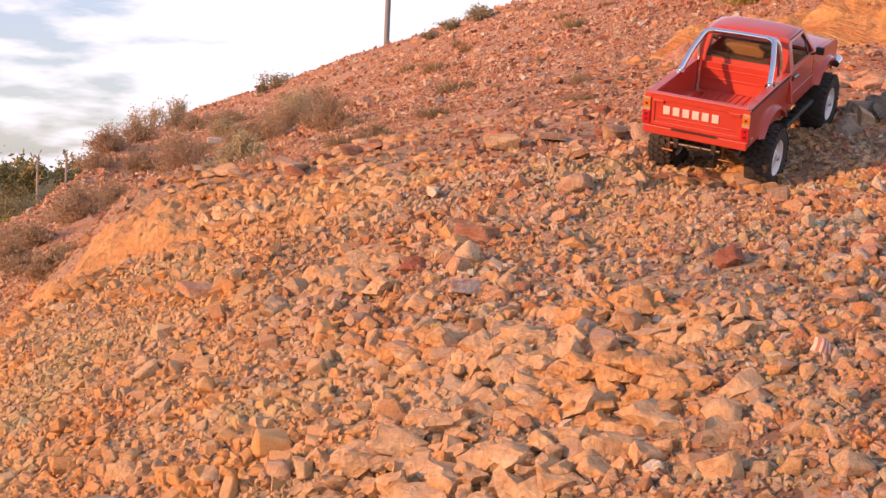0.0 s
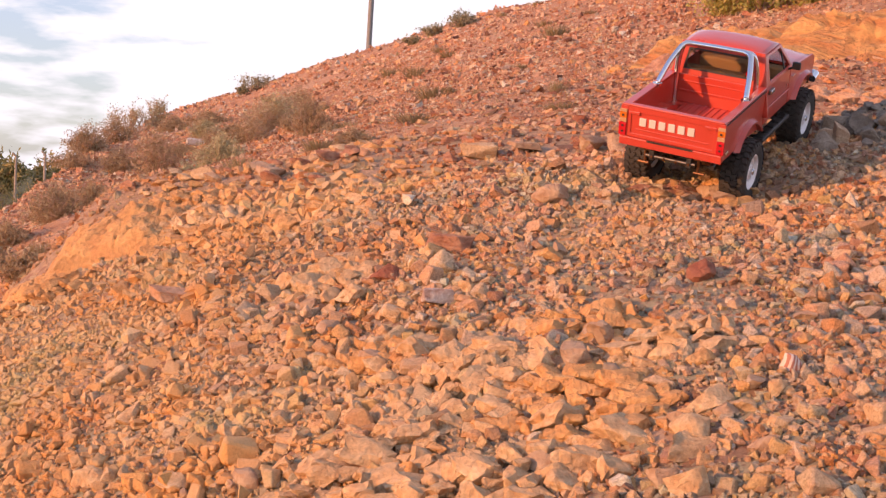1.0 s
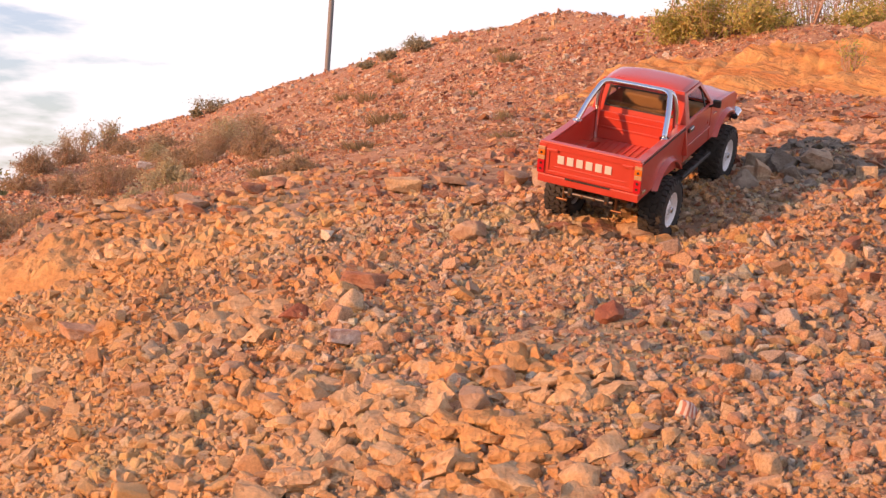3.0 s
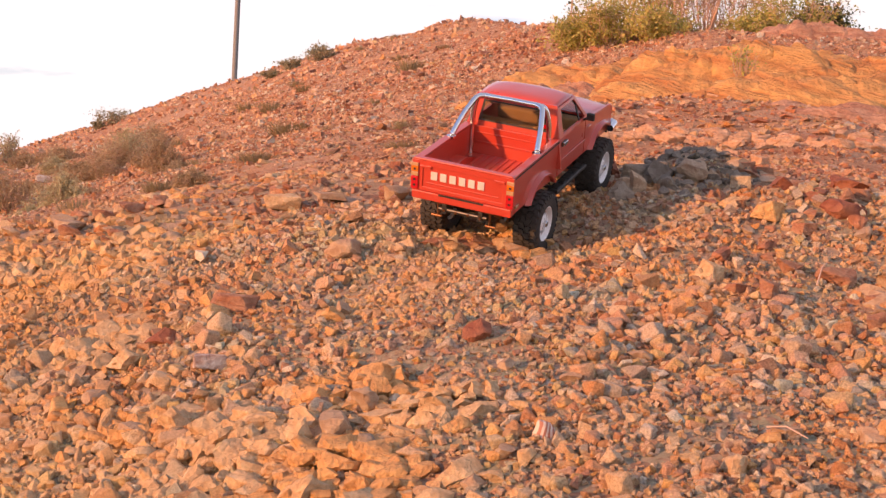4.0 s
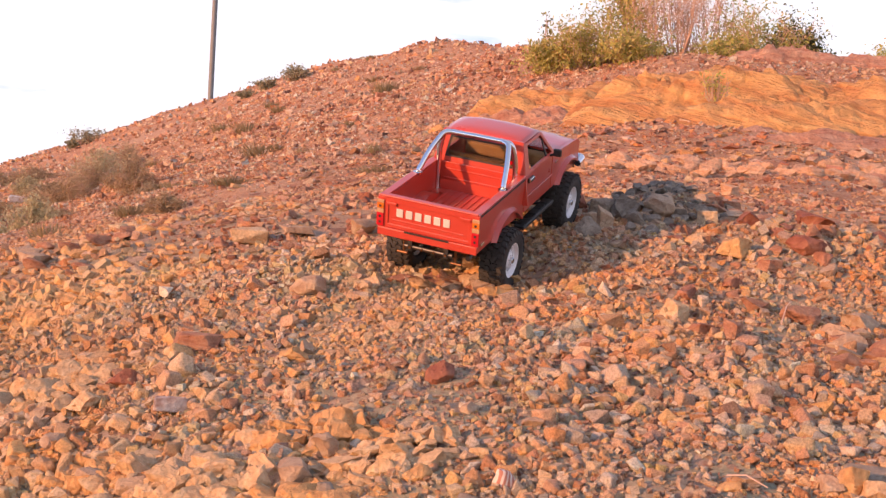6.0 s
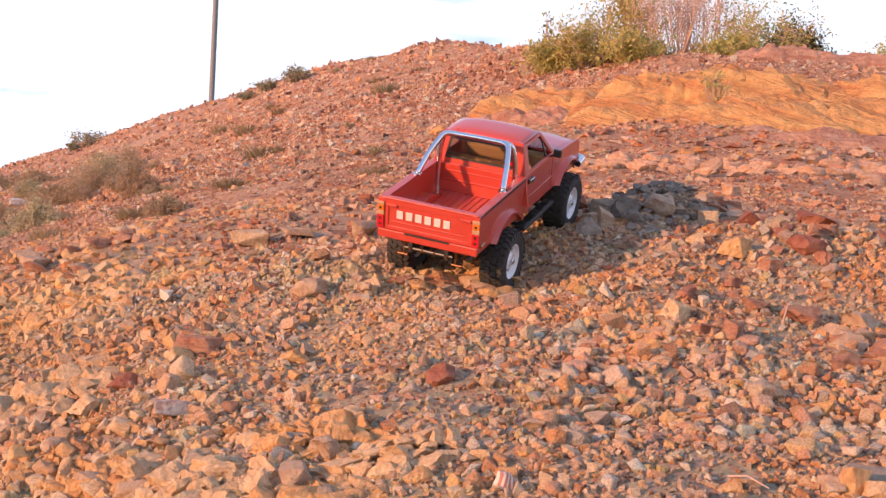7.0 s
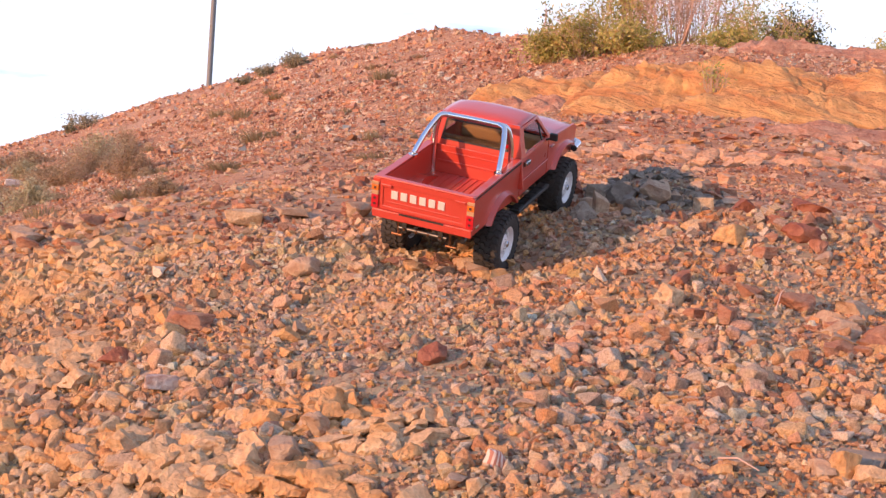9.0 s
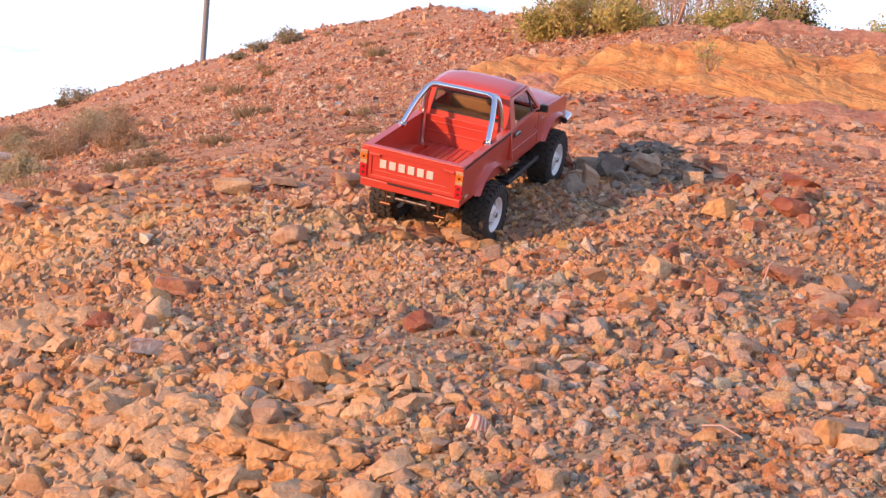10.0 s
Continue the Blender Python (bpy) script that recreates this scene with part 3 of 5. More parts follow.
def fan(r, n, near, far, power=2.0, wide=(-0.47, 0.66)):
    """Points spread evenly over the part of the slope between two distances."""
    y = (near ** power + r.random(n) * (far ** power - near ** power)) ** (1 / power)
    y = y * (1 - 0.05 * np.abs(r.normal(size=n)))
    return y * (r.uniform(*wide, n) + r.normal(0, 0.05, n)), y


def thin(r, x, y, *keep):
    """Leaves out points where patches of bare earth show."""
    bare = value_noise(x + 3, y + 8, 0.30, 3)
    bare = bare + 0.5 * value_noise(x + 30, y + 11, 0.11, 2)
    go = r.random(len(x)) < np.clip(0.92 - 1.05 * bare, 0.28, 1) * (1 - 0.93 * sandstone(x, y))
    return x[go], y[go]


r = np.random.default_rng(11)
# the stones that cover the near slope: the largest of the middle stretch are separate pieces
x, y = thin(r, *fan(r, 15000, 1.0, 2.5))
size = np.clip(r.lognormal(math.log(0.0145), 0.34, len(x)), 0.0105, 0.040)
size *= np.clip(1 + 0.5 * value_noise(x + 60, y + 2, 0.30, 2), 0.78, 1.25)
own = np.where((y > 1.15) & (y < 1.95) & (np.abs(x - 0.12) < 0.5))[0]
own = own[np.argsort(-size[own])][:300]
rest = np.setdiff1d(np.arange(len(x)), own)
near_, far_ = rest[(y[rest] < 1.8) & (size[rest] > 0.014)], rest[(y[rest] >= 1.8) | (size[rest] <= 0.014)]
rubble = tagged(new("rubble", rubble_mesh("rubble", r, x[near_], y[near_], size[near_], BLOCKS, mat_rubble, (0.42, 1.0))),
                "loose broken tan, pink and rust stones", "rubble", kind="stuff")
scree = tagged(new("scree", rubble_mesh("scree", r, x[far_], y[far_], size[far_], GRITS, mat_rubble, (0.42, 1.0))),
               "loose broken pink and rust stones on the rising slope", "rubble", kind="stuff")
block_data = [array_mesh("stone", v, f, mat_rubble) for v, f in BLOCKS]
place, shape, turn = scatter(r, x[own], y[own], size[own], (0.45, 1.0), 0.5)
for i in range(len(own)):
    stone = new("stone", block_data[i % len(block_data)])
    stone.matrix_basis = Matrix.LocRotScale(Vector(place[i]), Matrix(turn[i].tolist()).to_quaternion(), Vector(shape[i]))
    stone.parent = ground

x, y = thin(r, *fan(r, 42000, 1.0, 2.5))
size = np.clip(r.lognormal(math.log(0.0086), 0.28, len(x)), 0.0055, 0.014)
pebbles = tagged(new("pebbles", rubble_mesh("pebbles", r, x, y, size, SPECKS, mat_rubble, (0.42, 1.0))),
                 "small broken stones filling the slope", "gravel", kind="stuff")
x, y = fan(r, 24000, 1.0, 2.4)
grit = tagged(new("grit", rubble_mesh("grit", r, x, y, np.clip(r.lognormal(math.log(0.0060), 0.32, len(x)), 0.0035, 0.010), MITES, mat_grit)),
              "fine stone chips and grit between larger stones", "gravel", kind="stuff")
x, y = thin(r, *fan(r, 38000, 2.35, 4.9))
upper = tagged(new("upper_rubble", rubble_mesh("upper_rubble", r, x, y, np.clip(r.lognormal(math.log(0.0100), 0.45, len(x)), 0.0050, 0.030), SPECKS, mat_upper, (0.35, 0.75))),
               "broken stones over the brow of the slope", "rubble", kind="stuff")
x, y = thin(r, *fan(r, 110000, 4.5, 11.5))
hill = tagged(new("hill_stones", rubble_mesh("hill_stones", r, x, y, np.clip(r.lognormal(math.log(0.0155), 0.55, len(x)), 0.010, 0.075) * np.clip(y / 7.5, 0.62, 1.4), MITES, mat_hillstone, (0.3, 0.7))),
              "scattered reddish stones on the upper hillside", "rubble", kind="stuff")
x, y = fan(r, 46000, 6.0, 14.5, wide=(-0.22, 0.12))
tagged(new("hill_gravel", rubble_mesh("hill_gravel", r, x, y, np.clip(r.lognormal(math.log(0.0135), 0.42, len(x)), 0.008, 0.032), MITES, mat_hillstone, (0.35, 0.8))),
       "small pink and pale chips covering the hillside", "gravel", kind="stuff")
x, y = fan(r, 3800, 5.1, 7.4, wide=(0.06, 0.62))
slabs = tagged(new("slab_stones", rubble_mesh("slab_stones", r, x, y, np.clip(r.lognormal(math.log(0.030), 0.5, len(x)), 0.013, 0.075), SPECKS, mat_upper, (0.12, 0.38))),
               "flat broken slabs below the sandstone", "rubble", kind="stuff")
x, y = fan(r, 15000, 10.0, 23.0, wide=(-0.32, 0.30))
tagged(new("crest_stones", rubble_mesh("crest_stones", r, x, y, np.clip(r.lognormal(math.log(0.040), 0.42, len(x)), 0.016, 0.09), MITES, mat_hillstone, (0.35, 0.75))),
                  "scattered reddish stones along the hill crest", "rubble", kind="stuff")

mat_crumbly = rock_material("crumbly_ochre_rock", (0.76, 0.47, 0.215), (0.62, 0.335, 0.15), 14, 0.5)
mat_stripe, sn, sl, sp = graph("striped_stone")
stripe_at = sn.new("ShaderNodeTexCoord").outputs["Object"]
stripe = sn.new("ShaderNodeTexWave")
stripe.inputs["Scale"].default_value, stripe.inputs["Distortion"].default_value = 60.0, 3.0
sl.new(stripe_at, stripe.inputs["Vector"])
sl.new(ramp(sn, sl, stripe.outputs["Fac"], [(0.35, (0.66, 0.56, 0.50)), (0.6, (0.42, 0.19, 0.14))]), sp.inputs["Base Color"])
sp.inputs["Roughness"].default_value = 0.85
bearing, reach_ = r.uniform(0, 2 * np.pi, 9000), 6.5 * r.random(9000) ** 0.6
x, y = reach_ * np.sin(bearing), reach_ * np.cos(bearing)
out_of_fan = (y < 0.97) | (x / np.maximum(y, 0.01) < -0.44) | (x / np.maximum(y, 0.01) > 0.63)
x, y = x[out_of_fan], y[out_of_fan]
tagged(new("loose_stones", rubble_mesh("loose_stones", r, x, y, np.clip(r.lognormal(math.log(0.018), 0.5, len(x)), 0.008, 0.08), MITES, mat_rubble)),
                "loose stones strewn over the lower slope", "rubble", kind="stuff")
mat_redbed = rock_material("red_bedrock", (0.54, 0.28, 0.18), (0.36, 0.14, 0.09), 6, 0.5)
mat_slate = rock_material("dark_grey_rock", (0.31, 0.26, 0.205), (0.19, 0.15, 0.115), 30)
mat_split = rock_material("split_rock", (0.70, 0.64, 0.58), (0.36, 0.22, 0.18), 40, 0.4)
mat_white_rock = rock_material("whitish_rock", (0.72, 0.68, 0.62), (0.55, 0.50, 0.45), 20)
# darkened stone tones: the shade in the dip is put into the colour
SHADESTONE = [(0.0, (0.10, 0.085, 0.075)), (0.4, (0.17, 0.14, 0.12)), (0.75, (0.24, 0.20, 0.165)), (1.0, (0.16, 0.10, 0.085))]
mat_shadestone = stone_material("dark_gravel", SHADESTONE, 60)
# rocks that stand out
rock("striped_stone", "small white and rust striped stone on rubble", 0.378, 1.335, (0.024, 0.018, 0.026), mat_stripe, 1, 20, 10, cuts=20)
rock("flat_stone", "pale pink flat-topped stone block", 0.288, 1.283, (0.050, 0.036, 0.034), mat_pale, 2, 10, 8)
rock("grey_stone", "pale grey oval stone resting among rubble", 0.211, 1.375, (0.034, 0.026, 0.026), mat_grey, 3, 40, 20)
rock("pink_stone", "pinkish tan angular stone", 0.176, 1.430, (0.040, 0.032, 0.034), mat_tan, 4, 15, 5)
slab("split_stone", "split dark red stone with a white face", 0.030, 1.684, (0.046, 0.028, 0.026), mat_split, 707, 14, 10, sink=0.05)
rock("rust_stone", "rust red rounded stone", 0.357, 1.674, (0.042, 0.034, 0.034), mat_red, 6, 30, 8)
slab("flat_block", "flat pale stone block lying on rubble", 0.100, 2.50, (0.070, 0.05, 0.036), mat_pale, 702, 8, 3, sink=0.1)
slab("thin_stone", "thin dark-edged stone slab lying on rubble", 0.188, 2.51, (0.062, 0.05, 0.014), mat_tan, 703, 10, 4, sink=-0.3)
rock("tan_boulder", "tan weathered boulder leaning on the slope", 0.306, 2.48, (0.056, 0.038, 0.034), mat_tan, 8, 30, 20, sink=0.18, cuts=30)
rock("grey_boulder", "dark grey boulder on a stony mound", 0.845, 2.39, (0.066, 0.05, 0.050), mat_tan, 9, 25, 5, sink=0.25, cuts=22)
slab("block_stone", "orange brown broken stone block", 0.043, 1.93, (0.074, 0.040, 0.032), mat_redslab, 704, -12, 6, sink=0.15)
rock("red_stone", "dark red stone with orange stains", -0.039, 1.80, (0.040, 0.034, 0.034), mat_red, 11, 30, 10)
rock("tan_stone", "tan angular stone on rubble", 0.21, 1.50, (0.042, 0.034, 0.036), mat_tan, 12, 60, 10)
rock("oval_stone", "pale oval stone on rubble", 0.006, 1.53, (0.05, 0.04, 0.042), mat_pale, 13, 0, 12)
for i, (x0, y0, w) in enumerate(((0.197, 1.25, 0.066), (0.150, 1.32, 0.075), (0.014, 1.55, 0.055), (-0.01, 1.40, 0.06), (-0.19, 1.445, 0.038), (-0.335, 1.435, 0.05),
                                 (0.09, 1.36, 0.055), (0.26, 1.20, 0.055), (0.06, 1.24, 0.06), (-0.08, 1.25, 0.05))):
    rock("pale_rock", "pale cracked rock bedded in the slope", x0, y0, (w, w * 0.75, w * 0.6), mat_pale, 30 + i, 25 * i, 8, sink=0.42, rough=0.11, cuts=16, group="bedded pale rocks")
slab("ribbed_stone", "pale ribbed flat slab of stone", -0.352, 1.975, (0.070, 0.045, 0.018), mat_ledge, 705, 25, 10, sink=0.0)
for i, (x0, y0, w, h, m) in enumerate(((0.59, 2.58, 0.17, 0.08, mat_red), (0.72, 2.60, 0.12, 0.08, mat_red), (0.36, 2.48, 0.07, 0.04, mat_tan), (0.79, 2.38, 0.055, 0.04, mat_grey), (0.84, 2.42, 0.05, 0.04, mat_grey),
                                       (0.68, 2.30, 0.06, 0.05, mat_grey), (0.98, 2.35, 0.09, 0.05, mat_red), (1.08, 2.28, 0.08, 0.05, mat_red), (1.02, 2.16, 0.07, 0.045, mat_red))):
    rock("mound_rock", "weathered rock on the stony mound", x0, y0, (w, w * 0.8, h), m, 70 + i, 40 * i, 8, sink=0.4, rough=0.11, cuts=16, group="mound rocks")
lay = np.random.default_rng(21)


def outcrop(name, label, x0, y0, along, across, rise, yaw, seed, material, group="", step=0.03, lean=0.35, crumble=0.55):
    """A hump of layered bedrock pushing through the slope: steep in front, running into the ground behind."""
    r = np.random.default_rng(seed)
    fine = 0.016 * min(1.0, max(0.22, along))
    nu, nv = max(24, int(along / fine)), max(20, int(across / fine))
    u, v = np.meshgrid(np.linspace(-1, 1, nu), np.linspace(-1, 1, nv), indexing="ij")
    c, s = math.cos(radians(yaw)), math.sin(radians(yaw))
    ox, oy = r.uniform(0, 90, 2)
    wob = 0.16 * value_noise(u * along + ox, v * across + oy, 0.45 * min(1.0, along), 3)
    px, py = x0 + (u * along * c - v * across * s) / 2, y0 + (u * along * s + v * across * c) / 2
    front = np.clip((v + 1 - 0.25 * (1 - u * u) + wob) / lean, 0, 1)
    front = front * front * (3 - 2 * front)
    body = front * np.clip(1.05 - np.abs(u + wob) ** 3.0, 0, 1) * np.clip((1 - v) / 0.8, 0, 1) ** 0.8
    k = min(1.0, along)
    lumps = value_noise(u * along + ox + 3, v * across * 1.8 + oy, 0.34 * k, 3)
    h = rise * body * (1 + crumble * lumps)
    level = h + 0.25 * step * value_noise(u * along + ox, v * across + oy, 0.2 * k, 3) + 0.06 * u * along
    t = level / step - np.floor(level / step)
    h = h + body * step * 0.75 * (np.clip((t - 0.55) / 0.3, 0, 1) - t)
    seam = np.abs(value_noise((u * along + v * across * 0.5) + ox, v * across + oy + 7, 0.42 * k, 3))
    h = h - 0.05 * rise / 0.25 * np.clip(1 - seam / 0.05, 0, 1) * body
    h = h + 0.004 * min(1.0, k * 2) * value_noise(u * along + ox, v * across + oy, 0.06 * k, 3)
    pz = smooth_height(px, py) + h - (0.03 + 0.06 * (1 - np.clip(body * 4, 0, 1))) * min(1.0, k * 1.5)
    idx = np.arange(nu * nv).reshape(nu, nv)
    f = np.stack([idx[:-1, :-1], idx[1:, :-1], idx[1:, 1:], idx[:-1, 1:]], -1).reshape(-1, 4)
    base = np.array([x0, y0, float(smooth_height(np.array([x0]), np.array([y0]))[0])])
    top = np.stack([px, py, pz], -1).reshape(-1, 3) - base
    # a skirt closes it underneath
    rim = np.concatenate([idx[:, 0], idx[-1, 1:], idx[-2::-1, -1], idx[0, -2:0:-1]])
    low = top[rim] - (0, 0, 0.12)
    k = len(top) + np.arange(len(rim))
    skirt = np.stack([rim, k, np.roll(k, -1), np.roll(rim, -1)], -1)
    ob = new(name, array_mesh(name, np.vstack([top, low]), np.vstack([f, skirt]), material, True))
    ob.data.set_sharp_from_angle(angle=radians(40))
    ob.location = base
    return tagged(ob, label, "rock", group)


def crag(name, label, x0, y0, along, across, rise, yaw, seed, material, piece, group):
    """Bedrock broken into fitted lumps that have hardly moved apart."""
    r = np.random.default_rng(seed)
    base = on_ground(x0, y0)
    ob = thing(name, label, "rock", group, Matrix.Translation(base))
    lumps = []
    for k in range(8):
        bm = rock_mesh(seed * 10 + k, (piece * r.uniform(1.1, 1.5), piece * r.uniform(0.8, 1.1), piece * r.uniform(0.7, 1.0)), 3, 15, 0.11)
        data = bpy.data.meshes.new("block")
        bm.to_mesh(data)
        bm.free()
        data.materials.append(material)
        data.polygons.foreach_set("use_smooth", np.ones(len(data.polygons), bool))
        data.set_sharp_from_angle(angle=radians(36))
        lumps.append(data)
    c, s = math.cos(radians(yaw)), math.sin(radians(yaw))
    nu, nv = max(2, round(along / piece / 0.95)), max(2, round(across / piece / 0.74))
    for i in range(nu):
        for j in range(nv):
            u, v = (2 * (i + 0.5 * (j % 2) + r.uniform(0, 0.6)) / nu - 1), (2 * (j + r.uniform(0.1, 0.9)) / nv - 1)
            body = 1 - u * u - v * v
            if body < r.uniform(-0.25, 0.15):
                continue
            px, py = x0 + (u * along * c - v * across * s) / 2, y0 + (u * along * s + v * across * c) / 2
            size = np.clip(r.lognormal(-0.08, 0.30), 0.5, 1.6)
            block = new("block", lumps[int(r.integers(8))])
            block.matrix_basis = Matrix.LocRotScale(on_ground(px, py, rise * max(0.0, body) * r.uniform(0.5, 1.2)) - base,
                                                    Euler((r.normal(0.10, 0.22), r.normal(0, 0.22), radians(yaw) + r.normal(0, 0.35) + math.pi * int(r.integers(2)))), Vector((size, size, size)))
            block.parent = ob
    return ob


# the ochre bank at the edge of the slope, with the broken blocks that lie over it
for i, (x0, y0, a, d, h, yaw) in enumerate(((-0.54, 2.42, 0.28, 0.26, 0.062, -10), (-0.66, 2.30, 0.15, 0.15, 0.040, -20))):
    outcrop("rock_ledge", "crumbling ochre rock ledge at the edge of the slope", x0, y0, a, d, h, yaw, 470 + i, mat_crumbly, "ochre ledges", step=0.014, lean=0.17, crumble=0.45)
for i, (x0, y0, a, d, h, yaw, w) in enumerate(((-0.48, 2.52, 0.28, 0.16, 0.026, -8, 0.021), (-0.39, 2.35, 0.22, 0.12, 0.022, -20, 0.022), (-0.62, 2.24, 0.20, 0.10, 0.022, 10, 0.023))):
    crag("ochre_crag", "orange bedrock split into flat angular blocks", x0, y0, a, d, h, yaw, 480 + i, mat_crumbly if i % 2 == 0 else mat_pale, w, "ochre crags")
for i in range(110):
    t = lay.random()
    x0, y0 = -0.58 + 0.50 * t + lay.normal(0, 0.05), 2.30 + lay.normal(0.20, 0.17) + 0.10 * t
    w = 0.020 + 0.035 * lay.random() ** 2.0
    rock("ledge_block", "orange broken block lying on the ochre ledge", x0, y0, (w, w * lay.uniform(0.5, 0.85), w * lay.uniform(0.35, 0.65)), (mat_crumbly, mat_pale, mat_redslab, mat_crumbly, mat_tan)[i % 5], 2100 + i, lay.uniform(-50, 40), 13, sink=0.10, detail=2, rough=0.05, cuts=13, group="ledge blocks")
# cracked cream bedrock breaking up underfoot
for i, (x0, y0, a, d, h, yaw, w) in enumerate(((0.06, 1.42, 0.22, 0.15, 0.015, 20, 0.022), (0.17, 1.34, 0.18, 0.14, 0.018, -15, 0.025), (-0.05, 1.29, 0.20, 0.15, 0.015, 30, 0.023), (0.08, 1.22, 0.22, 0.13, 0.016, 5, 0.026),
                                               (0.20, 1.55, 0.18, 0.11, 0.012, -20, 0.022), (-0.12, 1.83, 0.13, 0.13, 0.012, 10, 0.023), (0.28, 1.45, 0.15, 0.11, 0.012, 10, 0.022), (-0.03, 1.56, 0.13, 0.09, 0.010, -10, 0.020))):
    crag("cream_bedrock", "cracked cream and orange bedrock breaking through the slope", x0, y0, a, d, h, yaw, 490 + i, (mat_pale, mat_crumbly, mat_pale)[i % 3], w, "cream bedrock")
for i, (x0, y0, a, d, h, yaw) in enumerate(((1.60, 7.45, 0.95, 1.0, 0.15, -22), (2.26, 6.75, 1.30, 1.1, 0.22, -20), (2.92, 6.48, 1.0, 1.0, 0.17, -28), (3.42, 6.12, 1.0, 1.1, 0.21, -24), (1.95, 7.45, 0.8, 0.8, 0.13, -15), (2.75, 7.15, 1.1, 0.9, 0.13, -12), (3.55, 6.9, 1.0, 0.9, 0.12, -10), (1.80, 6.25, 0.8, 0.7, 0.10, -22), (2.30, 6.05, 1.0, 0.7, 0.11, -18), (2.85, 5.95, 0.9, 0.7, 0.11, -24))):
    outcrop("sandstone_hump", "large smooth orange sandstone hump with weathered layers", x0, y0, a, d, h, yaw, 400 + i, mat_ochre, "sandstone humps", step=0.030, lean=0.50, crumble=0.42)
for i, (x0, y0, a, d, h, yaw) in enumerate(((2.4, 4.45, 0.7, 0.35, 0.05, -10), (1.9, 4.25, 0.8, 0.35, 0.035, -6), (1.45, 7.1, 0.6, 0.5, 0.09, -30), (1.85, 6.3, 0.8, 0.35, 0.05, -10), (2.6, 5.6, 1.1, 0.45, 0.06, -14))):
    outcrop("pale_bedrock", "pale pink bedrock ledge showing through red earth", x0, y0, a, d, h * 0.75, yaw, 430 + i, mat_shelf, "pale bedrock", step=0.014, crumble=1.1)
for i, (x0, y0, a, d, h, yaw) in enumerate(((3.35, 8.35, 0.8, 0.5, 0.11, 0), (3.85, 8.25, 0.9, 0.6, 0.07, -8),)):
    outcrop("red_bedrock", "rust red bedrock with flaking layers", x0, y0, a, d, h, yaw, 450 + i, mat_shelf, "red bedrock", step=0.015 if a < 0.5 else 0.03)
for i, (x0, y0, dx, dy) in enumerate(((0.42, 2.13, 0.09, 0.035), (1.02, 2.44, 0.10, 0.05), (0.95, 1.76, 0.06, 0.06))):
    for k in range(16):
        w = lay.uniform(0.028, 0.065)
        rock("red_block", "rust red layered slab of broken bedrock", x0 + lay.uniform(-1, 1) * dx, y0 + lay.uniform(-1, 1) * dy, (w, w * lay.uniform(0.5, 0.8), w * lay.uniform(0.35, 0.6)), (mat_redslab, mat_tan, mat_crumbly)[k % 3], 1400 + 20 * i + k, lay.uniform(-40, 30), 9, sink=0.34, rough=0.07, layers=0.012, cuts=12, group="red blocks")
for i in range(16):
    u, v = lay.uniform(-1.6, 1.6), lay.uniform(-0.65, 0.3)
    x0, y0, w = 2.50 + 0.72 * u + 0.69 * v, 7.10 - 0.69 * u + 0.72 * v, lay.uniform(0.15, 0.42)
    rock("sandstone_outcrop", "smooth orange layered sandstone outcrop on the hillside", x0, y0, (w, w * 0.6, w * 0.34), mat_ochre, 90 + i, lay.uniform(-75, -30), 10, sink=0.48, detail=4, rough=0.07, layers=0.012, cuts=6, group="sandstone outcrops")
for i in range(240):
    x0 = lay.uniform(0.75, 2.9)
    y0 = 4.22 + 0.26 * (x0 - 1.1) + lay.normal(0, 0.07) + (0.6 * lay.random() if i % 3 == 0 else 0)
    w = 0.03 + 0.08 * lay.random() ** 1.7
    rock("pale_ledge", "pale pink cracked sandstone ledge", x0, y0, (w, w * 0.6, w * 0.50), mat_ledge, 120 + i, lay.uniform(-40, 20), 5, sink=0.26, detail=2, rough=0.08, layers=0.01, cuts=14, group="pale ledges")
for i in range(210):
    x0, y0 = lay.normal(0.05, 0.24), lay.normal(1.38, 0.16)
    if i % 9 == 0:
        x0, y0 = lay.normal(-0.10, 0.025), lay.normal(1.83, 0.05)
    w = 0.014 + 0.026 * lay.random() ** 2.0
    rock("pale_stone", "pale orange rounded stone bedded in the slope", x0, y0, (w, w * lay.uniform(0.6, 0.9), w * lay.uniform(0.5, 0.8)), (mat_pale, mat_tan, mat_pale, mat_crumbly)[i % 4], 1500 + i, lay.uniform(0, 360), 12, sink=0.30, detail=2, rough=0.06, cuts=12, group="pale stones")


for i in range(95):
    t = lay.random()
    x0, y0 = 0.74 + 0.62 * t + lay.normal(0, 0.03), 2.10 + 0.28 * t + lay.normal(0, 0.075)
    w = lay.uniform(0.018, 0.045)
    rock("ridge_stone", "rust red broken stone on a low ridge", x0, y0, (w, w * lay.uniform(0.5, 0.85), w * lay.uniform(0.4, 0.75)), (mat_redslab, mat_tan, mat_redbed, mat_pale)[i % 4], 900 + i, lay.uniform(0, 360), 12, sink=0.30, detail=2, rough=0.07, group="ridge stones")
for i in range(170):
    x0, y0 = lay.normal(0.895, 0.085), lay.normal(2.45, 0.075)
    w = lay.uniform(0.014, 0.032)
    rock("mound_stone", "grey brown broken stone on the mound", x0, y0, (w, w * lay.uniform(0.6, 0.9), w * lay.uniform(0.5, 0.8)), (mat_grey, mat_slate, mat_tan, mat_slate)[i % 4], 1060 + i, lay.uniform(0, 360), 12, sink=0.30, detail=2, rough=0.07, group="mound stones")


